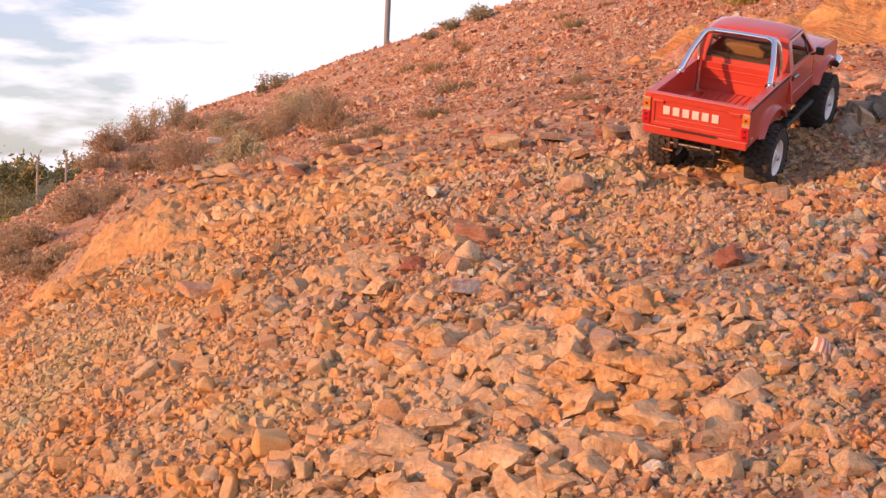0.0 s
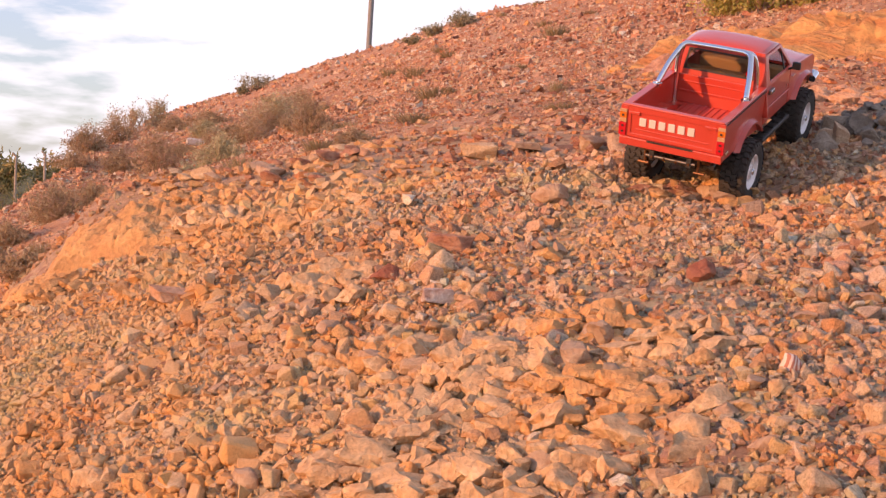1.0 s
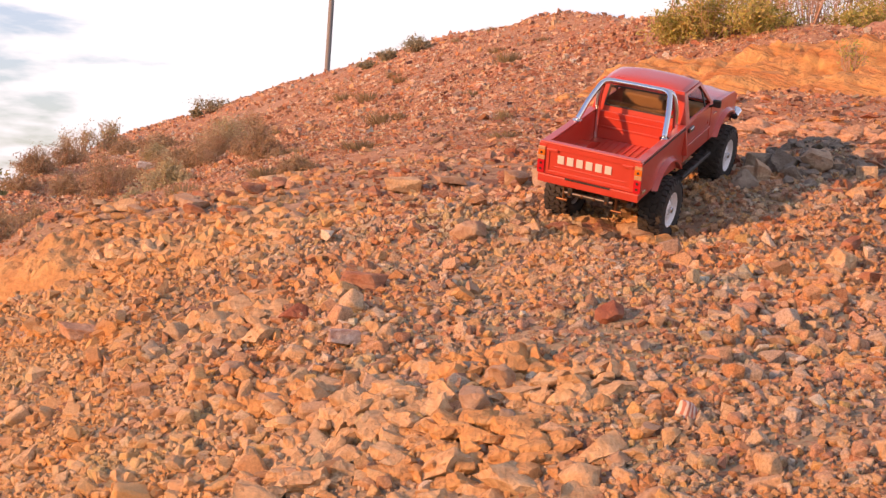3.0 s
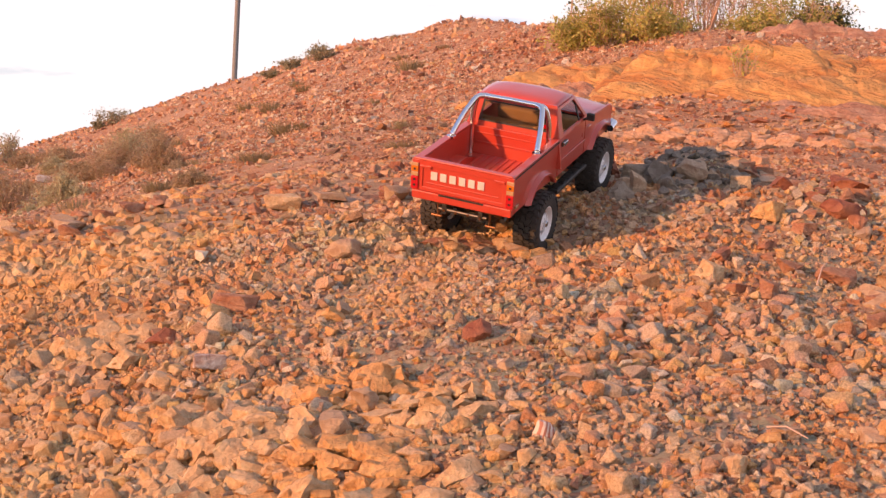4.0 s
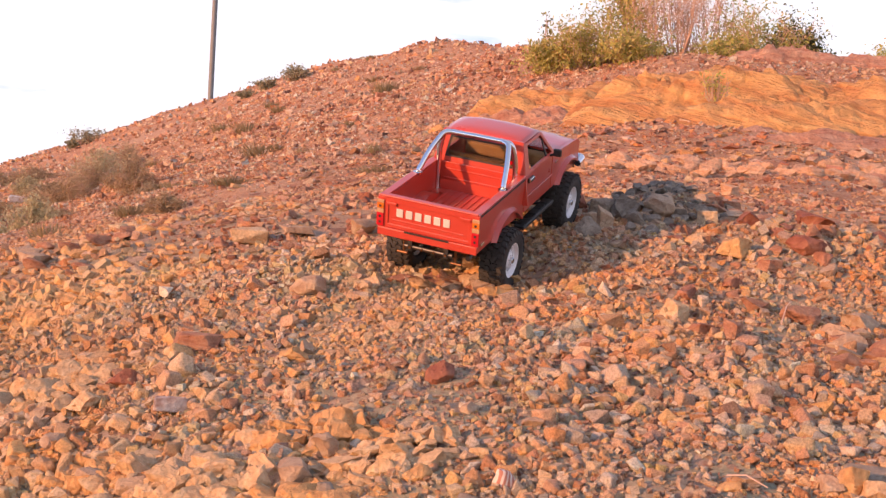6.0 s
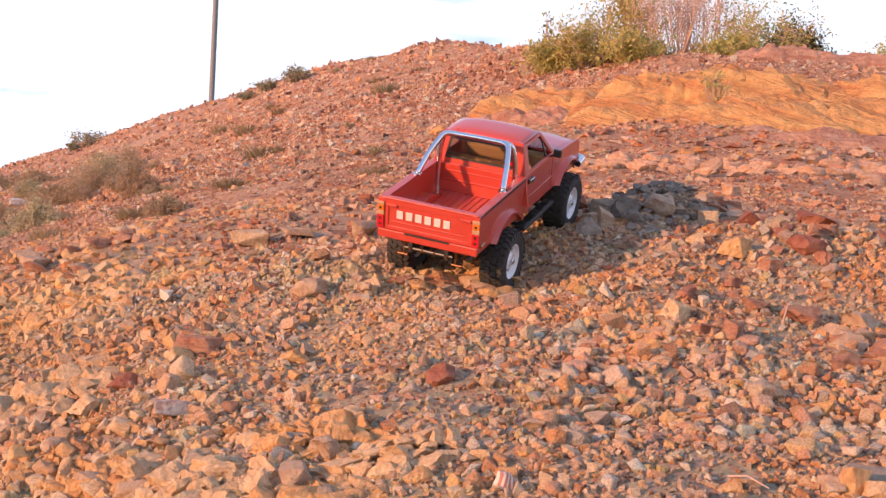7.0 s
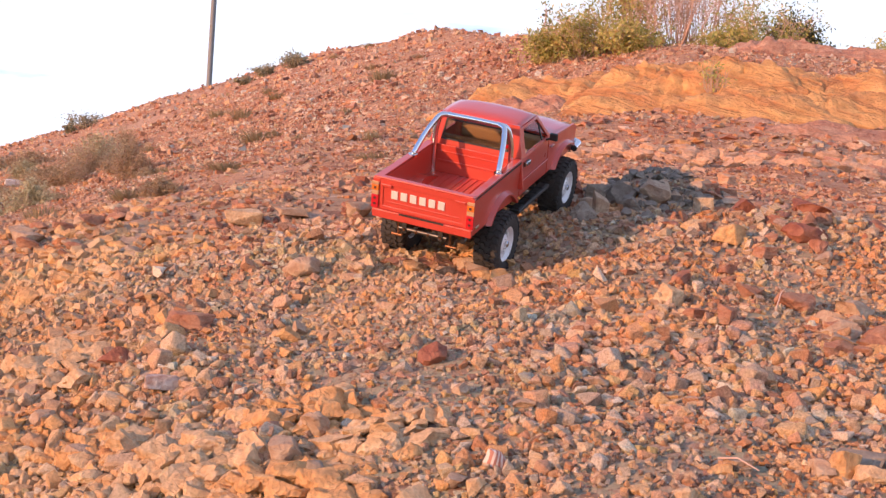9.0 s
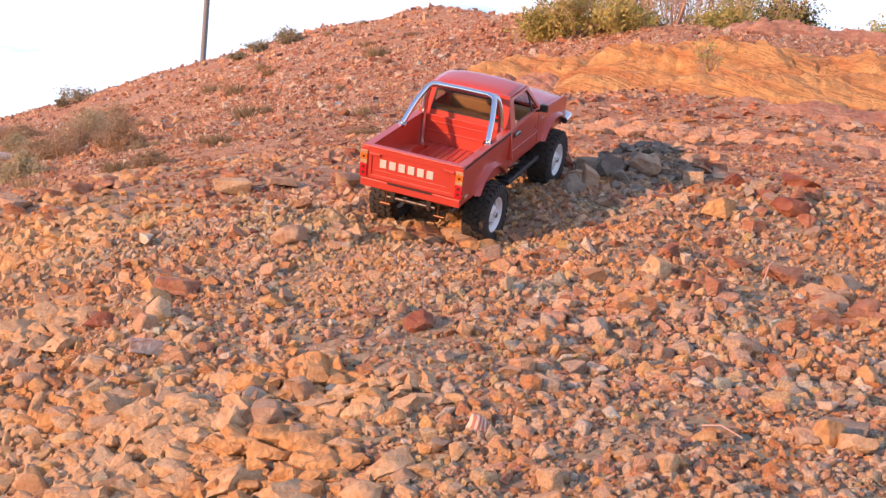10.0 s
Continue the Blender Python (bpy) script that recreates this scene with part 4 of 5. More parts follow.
# rocks bedded among the rubble: x, y, width
for i, (x0, y0, w, m) in enumerate(((-0.114, 1.887, 0.057, mat_pale), (-0.078, 1.765, 0.048, mat_pale), (0.021, 1.897, 0.05, mat_pale), (0.200, 2.092, 0.058, mat_tan), (0.003, 1.547, 0.045, mat_pale),
                                    (-0.103, 1.658, 0.038, mat_tan), (-0.04, 1.53, 0.042, mat_pale), (0.091, 1.481, 0.052, mat_pale), (0.139, 1.454, 0.031, mat_pale), (0.207, 1.515, 0.040, mat_tan),
                                    (0.177, 1.449, 0.034, mat_tan), (0.207, 1.383, 0.031, mat_crumbly), (0.16, 1.389, 0.028, mat_pale), (0.237, 1.364, 0.03, mat_tan), (0.175, 1.823, 0.045, mat_crumbly),
                                    (0.767, 1.807, 0.043, mat_pale), (0.542, 1.593, 0.038, mat_tan), (0.705, 1.309, 0.038, mat_tan), (0.741, 1.279, 0.045, mat_pale), (0.62, 1.315, 0.03, mat_tan),
                                    (0.913, 1.909, 0.07, mat_redslab), (0.968, 1.747, 0.06, mat_redslab), (0.93, 1.83, 0.05, mat_tan), (1.0, 1.90, 0.06, mat_tan), (0.86, 1.97, 0.05, mat_redslab))):
    rock("bedded_stone", "angular broken stone bedded among rubble", x0, y0, (w, w * 0.72, w * 0.55), m, 1150 + i, 47 * i, 9, sink=0.24, rough=0.07, cuts=11, group="bedded stones")
for i, (x0, y0, w) in enumerate(((0.502, 2.200, 0.052), (0.472, 2.222, 0.040), (0.520, 2.160, 0.050), (0.475, 2.180, 0.045))):
    rock("orange_stone", "orange broken stone behind the wheels", x0, y0, (w, w * 0.75, w * 0.6), mat_crumbly, 1195 + i, 50 * i, 8, sink=0.3, rough=0.07, cuts=11, group="orange stones")
for i in range(70):
    y0 = lay.uniform(2.28, 3.3)
    x0 = y0 * lay.uniform(-0.20, 0.10)
    w = 0.016 + 0.030 * lay.random() ** 1.8
    rock("brow_stone", "weathered broken stone on the brow of the slope", x0, y0, (w, w * lay.uniform(0.55, 0.85), w * lay.uniform(0.4, 0.7)), (mat_crumbly, mat_tan, mat_redslab, mat_pale)[i % 4], 1800 + i, lay.uniform(0, 360), 12, sink=0.28, rough=0.08, cuts=12, group="brow stones")
# broken blocks that stand out beside the mound and along the ridge
slab("tan_block", "rounded orange tan block beside the mound", 0.911, 2.345, (0.034, 0.030, 0.028), mat_pale, 711, 5, 4, sink=0.1)
slab("orange_block", "orange and purple broken block on the ridge", 0.897, 2.165, (0.055, 0.040, 0.034), mat_crumbly, 712, -25, 8, sink=0.15)
slab("flat_red_block", "dull red flat block on the ridge", 0.940, 2.115, (0.036, 0.030, 0.022), mat_redslab, 713, 15, 6, sink=0.15)
slab("pointed_block", "tan block standing on bare red earth", 1.416, 3.70, (0.050, 0.042, 0.042), mat_ledge, 714, 30, 0, sink=0.1)
slab("banded_stone", "dark red stone with pale bands", 0.761, 1.780, (0.034, 0.026, 0.030), mat_redslab, 715, 60, 15, sink=0.15)
slab("purple_stone", "dull purple red slab among rubble", 0.725, 1.80, (0.040, 0.030, 0.020), mat_redslab, 716, 20, 8, sink=0.2)
slab("lit_block", "orange sunlit block among rubble", 0.713, 1.885, (0.040, 0.034, 0.034), mat_pale, 717, 35, 10, sink=0.15)
slab("corner_block", "brown angular block with a lit face", 0.722, 1.305, (0.038, 0.030, 0.034), mat_crumbly, 718, 40, 6, sink=0.15)
slab("flat_grey_stone", "flat grey slab lying among rubble", 0.752, 1.330, (0.052, 0.036, 0.018), mat_grey, 719, -20, 10, sink=0.0)
for i, (x0, y0, w, yaw) in enumerate(((0.955, 2.47, 0.055, -20), (1.00, 2.50, 0.06, -32), (1.05, 2.54, 0.06, -28), (1.095, 2.58, 0.05, -22))):
    tagged(slab("ridge_rock", "pinkish red flat slab in a low ridge", x0, y0, (w, 0.026, 0.022), mat_redslab, 720 + i, yaw + 60, 6, sink=0.2), group="ridge slabs")
for i, (x0, y0, size, yaw, tilt) in enumerate((((0.713, 2.315, (0.036, 0.018, 0.050), 20, 22)), ((0.735, 2.43, (0.060, 0.030, 0.050), 10, 18)), ((0.770, 2.42, (0.070, 0.034, 0.034), -35, 24)), ((0.700, 2.36, (0.030, 0.020, 0.036), 40, 12)))):
    tagged(slab("leaning_rock", "grey brown slab leaning on the mound", x0, y0, size, (mat_tan, mat_grey, mat_slate, mat_tan)[i], 730 + i, yaw, tilt, sink=0.2), group="leaning slabs")

for i, (points, label) in enumerate((([(0.600, 1.318, 0.012), (0.613, 1.300, 0.016), (0.628, 1.280, 0.013)], "thin pale dry stick lying on rubble"), ([(0.862, 1.860, 0.006), (0.885, 1.900, 0.022), (0.902, 1.925, 0.030)], "short pale dry stick standing out of rubble"))):
    bm = bmesh.new()
    tube(bm, [on_ground(x0, y0, z0) for x0, y0, z0 in points], 0.0011, 6, 0.6)
    tagged(part("dry_stick", bm, mat_pinktwig, smooth=60), label, "stick", "dry sticks")
rock("flat_mound_rock", "dark layered slab leaning on a stony mound", 0.785, 2.43, (0.085, 0.05, 0.05), mat_slate, 1190, 60, 14, sink=0.4, cuts=10, layers=0.02)
slab("white_stone", "flat whitish rock lying among dry bushes", -2.0, 11.87, (0.20, 0.12, 0.06), mat_white_rock, 741, 20, 6, sink=0.1)
# a strip of gravel coloured dark so that the dip looks shaded
x, y = 1.38 + 0.40 * r.normal(size=1500) * 0.6, 2.54 + 0.065 * r.normal(size=1500) * 0.7
y = y + 0.10 * (x - 1.38)
dark = tagged(new("dark_gravel", rubble_mesh("dark_gravel", r, x, y, np.clip(r.lognormal(math.log(0.011), 0.4, len(x)), 0.005, 0.03), GRITS, mat_shadestone)),
              "gravel in a shallow dip, coloured dark to stand for shade", "gravel", kind="stuff")


# ---- plants ----
def leaf_quads(r, centres, size, spread, slim=0.42):
    """Small pointed leaves at random turns."""
    n = len(centres)
    a = r.normal(size=(n, 3))
    a /= np.linalg.norm(a, axis=1)[:, None]
    b = np.cross(a, r.normal(size=(n, 3)))
    b /= np.linalg.norm(b, axis=1)[:, None]
    s = size * r.uniform(0.6, 1.4, (n, 1))
    c = centres + r.normal(0, spread, (n, 3))
    v = np.stack([c - a * s, c + b * s * slim, c + a * s, c - b * s * slim], 1)
    return v.reshape(-1, 3), np.arange(4 * n).reshape(n, 4)


def shrub(name, label, place, width, height, leaf, leaves, leaf_mat, twig_mat, seed, stems=26, category="shrub", group="", fork=3, dome=0.0, slim=0.42, thick=1.0):
    """Forking stems from one root with small leaves round their ends."""
    r = np.random.default_rng(seed)
    ob = thing(name, label, category, group, Matrix.Translation(place))
    bm = bmesh.new()
    tips = []
    for _ in range(stems):
        a, lean = r.uniform(0, 2 * np.pi), r.uniform(0.05, 1.0) ** 0.7
        reach = np.array([math.cos(a) * lean * width / 2, math.sin(a) * lean * width / 2, height * (1.02 - 0.45 * lean * lean) * r.uniform(0.6, 1.0)])
        root = np.array([math.cos(a) * 0.04 * width, math.sin(a) * 0.04 * width, -0.03 * height])
        bow = root + (reach - root) * np.array([0.62, 0.62, 0.38]) + np.array([0, 0, height * 0.03]) + r.normal(0, 0.04 * width, 3)
        pts = [root, bow, reach]
        tube(bm, pts, height * 0.016 * thick, 4, 0.35)
        for _ in range(fork):
            t = r.uniform(0.35, 0.95)
            start = bow * (1 - t) + reach * t
            end = start + r.normal(0, 1, 3) * np.array([width, width, height]) * 0.13 + np.array([0, 0, height * 0.06])
            tube(bm, [start, (start + end) / 2 + r.normal(0, 0.01 * width, 3), end], height * 0.007 * thick, 3, 0.4)
            tips += [end, start]
        tips += [reach, bow, root * 0.4 + bow * 0.6, bow * 0.5 + reach * 0.5]
    part("branchwork", bm, twig_mat, ob)
    if leaves:
        tips = np.array(tips)
        centres = tips[r.integers(0, len(tips), leaves)]
        if dome:
            # fine twigs fill an uneven mound down to the ground
            k = int(leaves * dome)
            a, lift, out_ = r.uniform(0, 2 * np.pi, k), r.random(k) ** 0.8 * np.pi / 2, r.random(k) ** 0.4
            out_ = out_ * (1 + 0.35 * np.sin(a * 3 + seed) * np.cos(lift * 4 + seed) + 0.2 * np.sin(a * 7 + 2 * seed))
            centres[:k] = np.stack([np.cos(a) * np.cos(lift) * out_ * width / 2, np.sin(a) * np.cos(lift) * out_ * width / 2, np.sin(lift) * out_ * height * 0.9], -1)
        v, f = leaf_quads(r, centres, leaf, 0.055 * (width + height) / 2, slim)
        v[:, 2] = np.maximum(v[:, 2], 0.0)
        foliage = new("foliage", array_mesh("foliage", v, f, leaf_mat))
        foliage.parent = ob
    return ob


def tuft(place, width, height, seed, label="pale dry grass tuft on the slope"):
    """Dry grass blades from one root."""
    r = np.random.default_rng(seed)
    n = 260
    a, lean, h = r.uniform(0, 2 * np.pi, n), r.uniform(0, 1, n) ** 0.8, height * r.uniform(0.5, 1.0, n)
    root = np.stack([np.cos(a) * r.uniform(0, 0.35, n) * width, np.sin(a) * r.uniform(0, 0.35, n) * width, -0.02 * np.ones(n)], -1)
    tip = root + np.stack([np.cos(a) * lean * width * 0.35, np.sin(a) * lean * width * 0.35, h], -1)
    side = np.stack([-np.sin(a), np.cos(a), 0 * a], -1) * 0.012 * width
    v = np.stack([root - side, root + side, tip + side * 0.3, tip - side * 0.3], 1).reshape(-1, 3)
    ob = thing("grass_tuft", label, "grass", "grass tufts", Matrix.Translation(place))
    blades = new("turf", array_mesh("turf", v, np.arange(4 * n).reshape(n, 4), mat_straw))
    blades.parent = ob
    return ob


# dry brown bushes on the slope to the left
for i, (x0, y0, w, h) in enumerate(((-1.18, 10.74, 0.44, 0.30), (-0.80, 9.38, 0.28, 0.25), (-0.29, 5.62, 0.18, 0.08), (-2.06, 12.98, 0.49, 0.14), (-1.62, 11.3, 0.24, 0.14), (-3.01, 13.17, 0.54, 0.25), (-2.01, 10.17, 0.50, 0.31), (-1.59, 5.88, 0.25, 0.17),
                                    (-1.67, 5.51, 0.22, 0.10), (-1.56, 4.89, 0.15, 0.12), (-0.99, 3.45, 0.14, 0.07), (-2.97, 11.9, 0.34, 0.22), (-1.97, 12.1, 0.28, 0.16), (-2.45, 10.9, 0.34, 0.20), (-1.75, 7.2, 0.30, 0.16), (-2.3, 8.6, 0.36, 0.20), (-2.55, 13.8, 0.4, 0.16), (-1.95, 10.9, 0.36, 0.12), (-1.52, 9.8, 0.32, 0.11), (-1.2, 8.9, 0.30, 0.10), (-0.78, 8.0, 0.24, 0.08), (-1.42, 10.4, 0.30, 0.15), (-0.50, 7.6, 0.20, 0.08), (-0.95, 10.0, 0.26, 0.10))):
    shrub("dry_bush", "dry brown twiggy bush on the stony slope", on_ground(x0, y0, -0.02), w, h, 0.006 + 0.0007 * min(y0, 12), 4200, mat_sage if i in (0, 12) else mat_brownleaf, mat_dry, 200 + i, stems=30, fork=4, group="dry bushes", dome=0.75, slim=0.2)
for i, (x0, y0, w, h) in enumerate(((-1.09, 7.3, 0.30, 0.20), (-1.36, 7.9, 0.26, 0.14))):
    shrub("sage_bush", "pale grey green low bush on the slope", on_ground(x0, y0, -0.02), w, h, 0.010, 7600, mat_sage, mat_dry, 230 + i, stems=30, fork=4, group="sage bushes", dome=0.85, slim=0.3)
for i, (x0, y0, w, h) in enumerate(((0.05, 9.50, 0.36, 0.10), (-0.34, 12.18, 0.26, 0.09), (-0.1, 11.5, 0.3, 0.1), (1.0, 10.8, 0.3, 0.12), (-0.75, 5.6, 0.2, 0.1), (-1.0, 3.6, 0.12, 0.08))):
    tuft(on_ground(x0, y0), w, h, 240 + i)
# brown scrub on the bank further left
for i, (x0, y0, w, h) in enumerate(((-2.45, 8.8, 0.36, 0.18), (-2.9, 11.2, 0.6, 0.24), (-3.05, 12.2, 0.5, 0.24), (-1.3, 4.2, 0.18, 0.10), (-2.1, 6.6, 0.4, 0.18))):
    shrub("dry_bush", "dry brown scrub bush on the bank", on_ground(x0, y0, -0.02), w * 0.72, h * 0.6, 0.006 + 0.0008 * min(y0, 12), 2200, (mat_brownleaf, mat_brownleaf, mat_sage)[i % 3], mat_dry, 1300 + i, stems=26, fork=4, group="dry bushes", dome=0.75, slim=0.2)
grow = np.random.default_rng(31)
for i in range(34):
    y0 = grow.uniform(5.5, 15)
    tuft(on_ground(y0 * grow.uniform(-0.22, 0.12), y0), grow.uniform(0.1, 0.28), grow.uniform(0.03, 0.08), 600 + i, "small dry grass tuft among stones")
for i in range(8):
    y0 = grow.uniform(9.0, 12.0)
    shrub("dry_bush", "dry brown twiggy bush on the stony slope", on_ground(y0 * grow.uniform(-0.155, -0.09), y0, -0.02), grow.uniform(0.25, 0.5), grow.uniform(0.12, 0.26), 0.014, 1800, mat_brownleaf, mat_dry, 650 + i, stems=20, fork=4, group="dry bushes", dome=0.75, slim=0.14)
# bushes along the crest
for i, (x0, y0, w, h) in enumerate(((-2.08, 16.8, 0.62, 0.20), (-2.30, 16.8, 0.16, 0.14), (0.33, 14.85, 0.38, 0.19), (0.03, 15.05, 0.30, 0.16), (-0.18, 15.15, 0.26, 0.11))):
    shrub("crest_bush", "dark low evergreen bush on the skyline", on_ground(x0, y0, -0.02), w, h, 0.014, 1300, mat_crest, mat_bark, 260 + i, group="crest bushes")
for i, (x0, y0, w, h) in enumerate(((-3.40, 15.6, 0.55, 0.36), (-3.15, 15.8, 0.30, 0.40))):
    shrub("grey_bush", "sparse grey green bush on the edge of the slope", on_ground(x0, y0, -0.02), w, h, 0.012, 1800, mat_sage, mat_dry, 270 + i, group="grey bushes")
# thicket above the outcrop
for i, (x0, y0, w, h, m) in enumerate(((2.28, 9.4, 0.6, 0.40, mat_yellowleaf), (2.58, 9.35, 0.6, 0.62, mat_yellowleaf), (3.45, 9.2, 0.8, 0.60, mat_yellowleaf), (3.74, 9.25, 0.40, 0.46, mat_leaf), (3.84, 9.2, 0.30, 0.26, mat_leaf), (2.05, 9.5, 0.4, 0.24, mat_yellowleaf), (4.35, 9.0, 0.5, 0.24, mat_yellowleaf), (3.2, 9.0, 0.5, 0.22, mat_yellowleaf), (2.55, 9.05, 0.5, 0.22, mat_yellowleaf))):
    shrub("leafy_bush", "yellow green leafy bush on the crest", on_ground(x0, y0, -0.02), w, h, 0.0125, 4600, m, mat_pinktwig, 280 + i, group="leafy bushes", fork=6, thick=0.5, dome=0.28)
for i, (x0, y0, w, h) in enumerate(((2.92, 9.25, 0.7, 0.86), (3.15, 9.35, 0.6, 0.84), (2.72, 9.2, 0.45, 0.6), (3.02, 9.5, 0.8, 0.7))):
    shrub("bare_bush", "bare pinkish dry bush with dense twigs", on_ground(x0, y0, -0.02), w, h, 0.009, 450, mat_brownleaf, mat_pinktwig, 290 + i, stems=38, fork=7, group="bare bushes", thick=0.26)
shrub("small_shrub", "small dry shrub growing out of the sandstone", Vector((2.19, 6.20, 1.345)), 0.15, 0.19, 0.009, 300, mat_yellowleaf, mat_dry, 300, stems=24, fork=4)
shrub("thin_sapling", "thin bare sapling with a few leaves", on_ground(2.10, 9.75, 0), 0.16, 0.42, 0.018, 60, mat_leaf, mat_dry, 301, stems=4, fork=3)

# the pole behind the crest
bm = bmesh.new()
tube(bm, [(0, 0, -8), (0, 0, 3), (0, 0, 9)], 0.115, 16, 0.8)
pole = part("lamp_post", bm, mat_pole, smooth=60)
pole.matrix_basis = pose(-2.39, 52.3, 5.6, 0, 1.0, 0)
tagged(pole, "tall grey metal pole standing behind the hill", "pole")

# far trees and fence beyond the slope
for i in range(16):
    x0, y0 = -44 + 2.3 * i + r.uniform(-1, 1), 118 + r.uniform(-12, 14)
    shrub("tree", "dark green bushy tree far beyond the slope", Vector((x0, y0, PLAIN)), r.uniform(5, 8), 2.8 + 1.4 * (i / 16) + r.uniform(0, 0.7), 0.30, 1500, mat_farleaf, mat_bark, 310 + i, stems=16, category="tree", group="far trees")
for i, (x0, y0, w, h) in enumerate(((-10.2, 31.0, 2.4, 2.5), (-9.0, 31.5, 2.2, 2.3), (-7.9, 32.0, 2.0, 2.4), (-11.6, 33.0, 2.4, 2.6), (-8.4, 26.5, 1.4, 1.5))):
    shrub("hedge_bush", "olive green hedge bush below the slope", Vector((x0, y0, PLAIN)), w, h * 0.85, 0.027, 13000, mat_farleaf if i != 4 else mat_yellowleaf, mat_bark, 340 + i, stems=20, group="hedge bushes", dome=0.6)
for x0, top in ((-12.05, 2.83), (-11.20, 2.92), (-10.49, 2.97)):
    bm = bmesh.new()
    tube(bm, [(0, 0, -0.2), (0, 0, top - 0.4), (0.01, 0, top - 0.12), (-0.10, 0, top)], 0.040, 8, 0.85)
    post = part("fence_post", bm, mat_post, smooth=50)
    post.matrix_basis = pose(x0, 40, PLAIN + 0.02, 0, 0, 0)
    tagged(post, "pale weathered fence post with a bent top", "post", "fence posts")


# ---- the radio-controlled pickup ----
WHEELBASE, AXLE_UP = 0.287, 0.052
truck = thing("model_pickup", "red radio-controlled model pickup truck with chrome roll bar on rubble", "model truck", m=pose(0.436, 2.171, 0.667, 10.9, -20.8, 57.9))


def arch(cx, cz, radius, floor, steps=14):
    a0 = math.asin((floor - cz) / radius)
    return [(cx - radius * math.cos(a), cz + radius * math.sin(a)) for a in (a0 + (math.pi - 2 * a0) * i / steps for i in range(steps + 1))]


def side_panel(name, outline, side, label=""):
    """An upright body panel: outline in (x, z), leaning in a little towards the top."""
    bm = bmesh.new()
    pts = [(x, side * (0.0835 - max(0, z - 0.092) * 0.10 - max(0, 0.062 - z) * 0.12), z) for x, z in outline]
    prism(bm, pts, (0, -side * 0.003, 0))
    return part(name, bm, mat_paint, truck, label, bevel=0.0008)


TOP = 0.113
for side in (1, -1):
    bed_side = side_panel("bed_side", [(-0.117, 0.052)] + arch(0, 0.010, 0.066, 0.052) + [(0.0775, 0.050), (0.0775, TOP), (-0.117, TOP)], side)
    part("bed_rail", boxed((-0.117, 0.0775, side * 0.070, side * 0.0825, TOP - 0.0015, TOP + 0.0015)), mat_paint, bed_side, bevel=0.001)
    # thin black line just below the rail
    part("rail_line", boxed((-0.116, 0.0775, side * 0.0805, side * 0.0829, TOP - 0.0050, TOP - 0.0034)), mat_black, bed_side, "thin black line along the bed")
    part("inner_wall", boxed((-0.113, 0.0755, side * 0.069, side * 0.0715, 0.066, TOP - 0.0015)), mat_paint, bed_side)
    bm = bmesh.new()
    prism(bm, [(x, side * 0.0705, max(z, 0.066)) for x, z in arch(0, 0.010, 0.070, 0.055)], (0, -side * 0.022, 0))
    part("wheel_tub", bm, mat_paint, bed_side, bevel=0.003)
    door = side_panel("door", [(0.080, 0.050), (0.206, 0.050), (0.206, 0.1125), (0.080, 0.1125)], side)
    bm = boxed((0.090, 0.112, side * 0.0815, side * 0.0850, 0.0975, 0.1055))
    handle = part("door_handle", bm, mat_steel, door, bevel=0.0012)
    part("handle_lever", boxed((0.0915, 0.1105, side * 0.0845, side * 0.0864, 0.0985, 0.1045)), mat_chrome, door, "chrome door handle lever", bevel=0.0006)
    part("side_moulding", boxed((0.082, 0.204, side * 0.0825, side * 0.0845, 0.0745, 0.0768)), mat_paint, door, bevel=0.0006)
    fender = side_panel("front_fender", [(0.208, 0.050)] + arch(WHEELBASE, 0.010, 0.066, 0.050) + [(0.346, 0.058), (0.348, 0.094), (0.335, 0.1015), (0.208, 0.1125)], side)
    for name, cx, holder in (("fender_flare", 0, bed_side), ("fender_flare", WHEELBASE, fender)):
        bm = bmesh.new()
        outer, inner = arch(cx, 0.010, 0.074, 0.050, 18), arch(cx, 0.010, 0.066, 0.050, 18)
        a = [bm.verts.new((x, side * 0.0825, z)) for x, z in outer]
        b = [bm.verts.new((x, side * 0.0905, z)) for x, z in arch(cx, 0.010, 0.0695, 0.050, 18)]
        c = [bm.verts.new((x, side * 0.0900, z)) for x, z in inner]
        d = [bm.verts.new((x, side * 0.0810, z)) for x, z in inner]
        for p, q in ((a, b), (b, c), (c, d)):
            for i in range(18):
                bm.faces.new((p[i], p[i + 1], q[i + 1], q[i]))
        part(name, bm, mat_paint, holder, smooth=50)
        bm = bmesh.new()
        well = arch(cx, 0.010, 0.0655, 0.045, 14)
        p = [bm.verts.new((x, side * 0.0800, z)) for x, z in well]
        q = [bm.verts.new((x, side * 0.0505, z)) for x, z in well]
        for i in range(14):
            bm.faces.new((p[i], p[i + 1], q[i + 1], q[i]))
        part("wheel_well", bm, mat_black, holder)
    # door mirror
    bm = boxed((0.187, 0.193, side * 0.088, side * 0.102, 0.115, 0.128))
    mirror = part("door_mirror", bm, mat_black, door, bevel=0.002)
    bm = bmesh.new()
    tube(bm, [(0.195, side * 0.079, 0.112), (0.193, side * 0.085, 0.115), (0.191, side * 0.091, 0.119)], 0.002, 8)
    part("mirror_arm", bm, mat_black, mirror)
    # side step
    bm = boxed((0.072, 0.215, side * 0.070, side * 0.088, 0.022, 0.029))
    for k in range(2):
        box(bm, 0.085 + 0.10 * k, 0.093 + 0.10 * k, side * 0.030, side * 0.072, 0.024, 0.028)
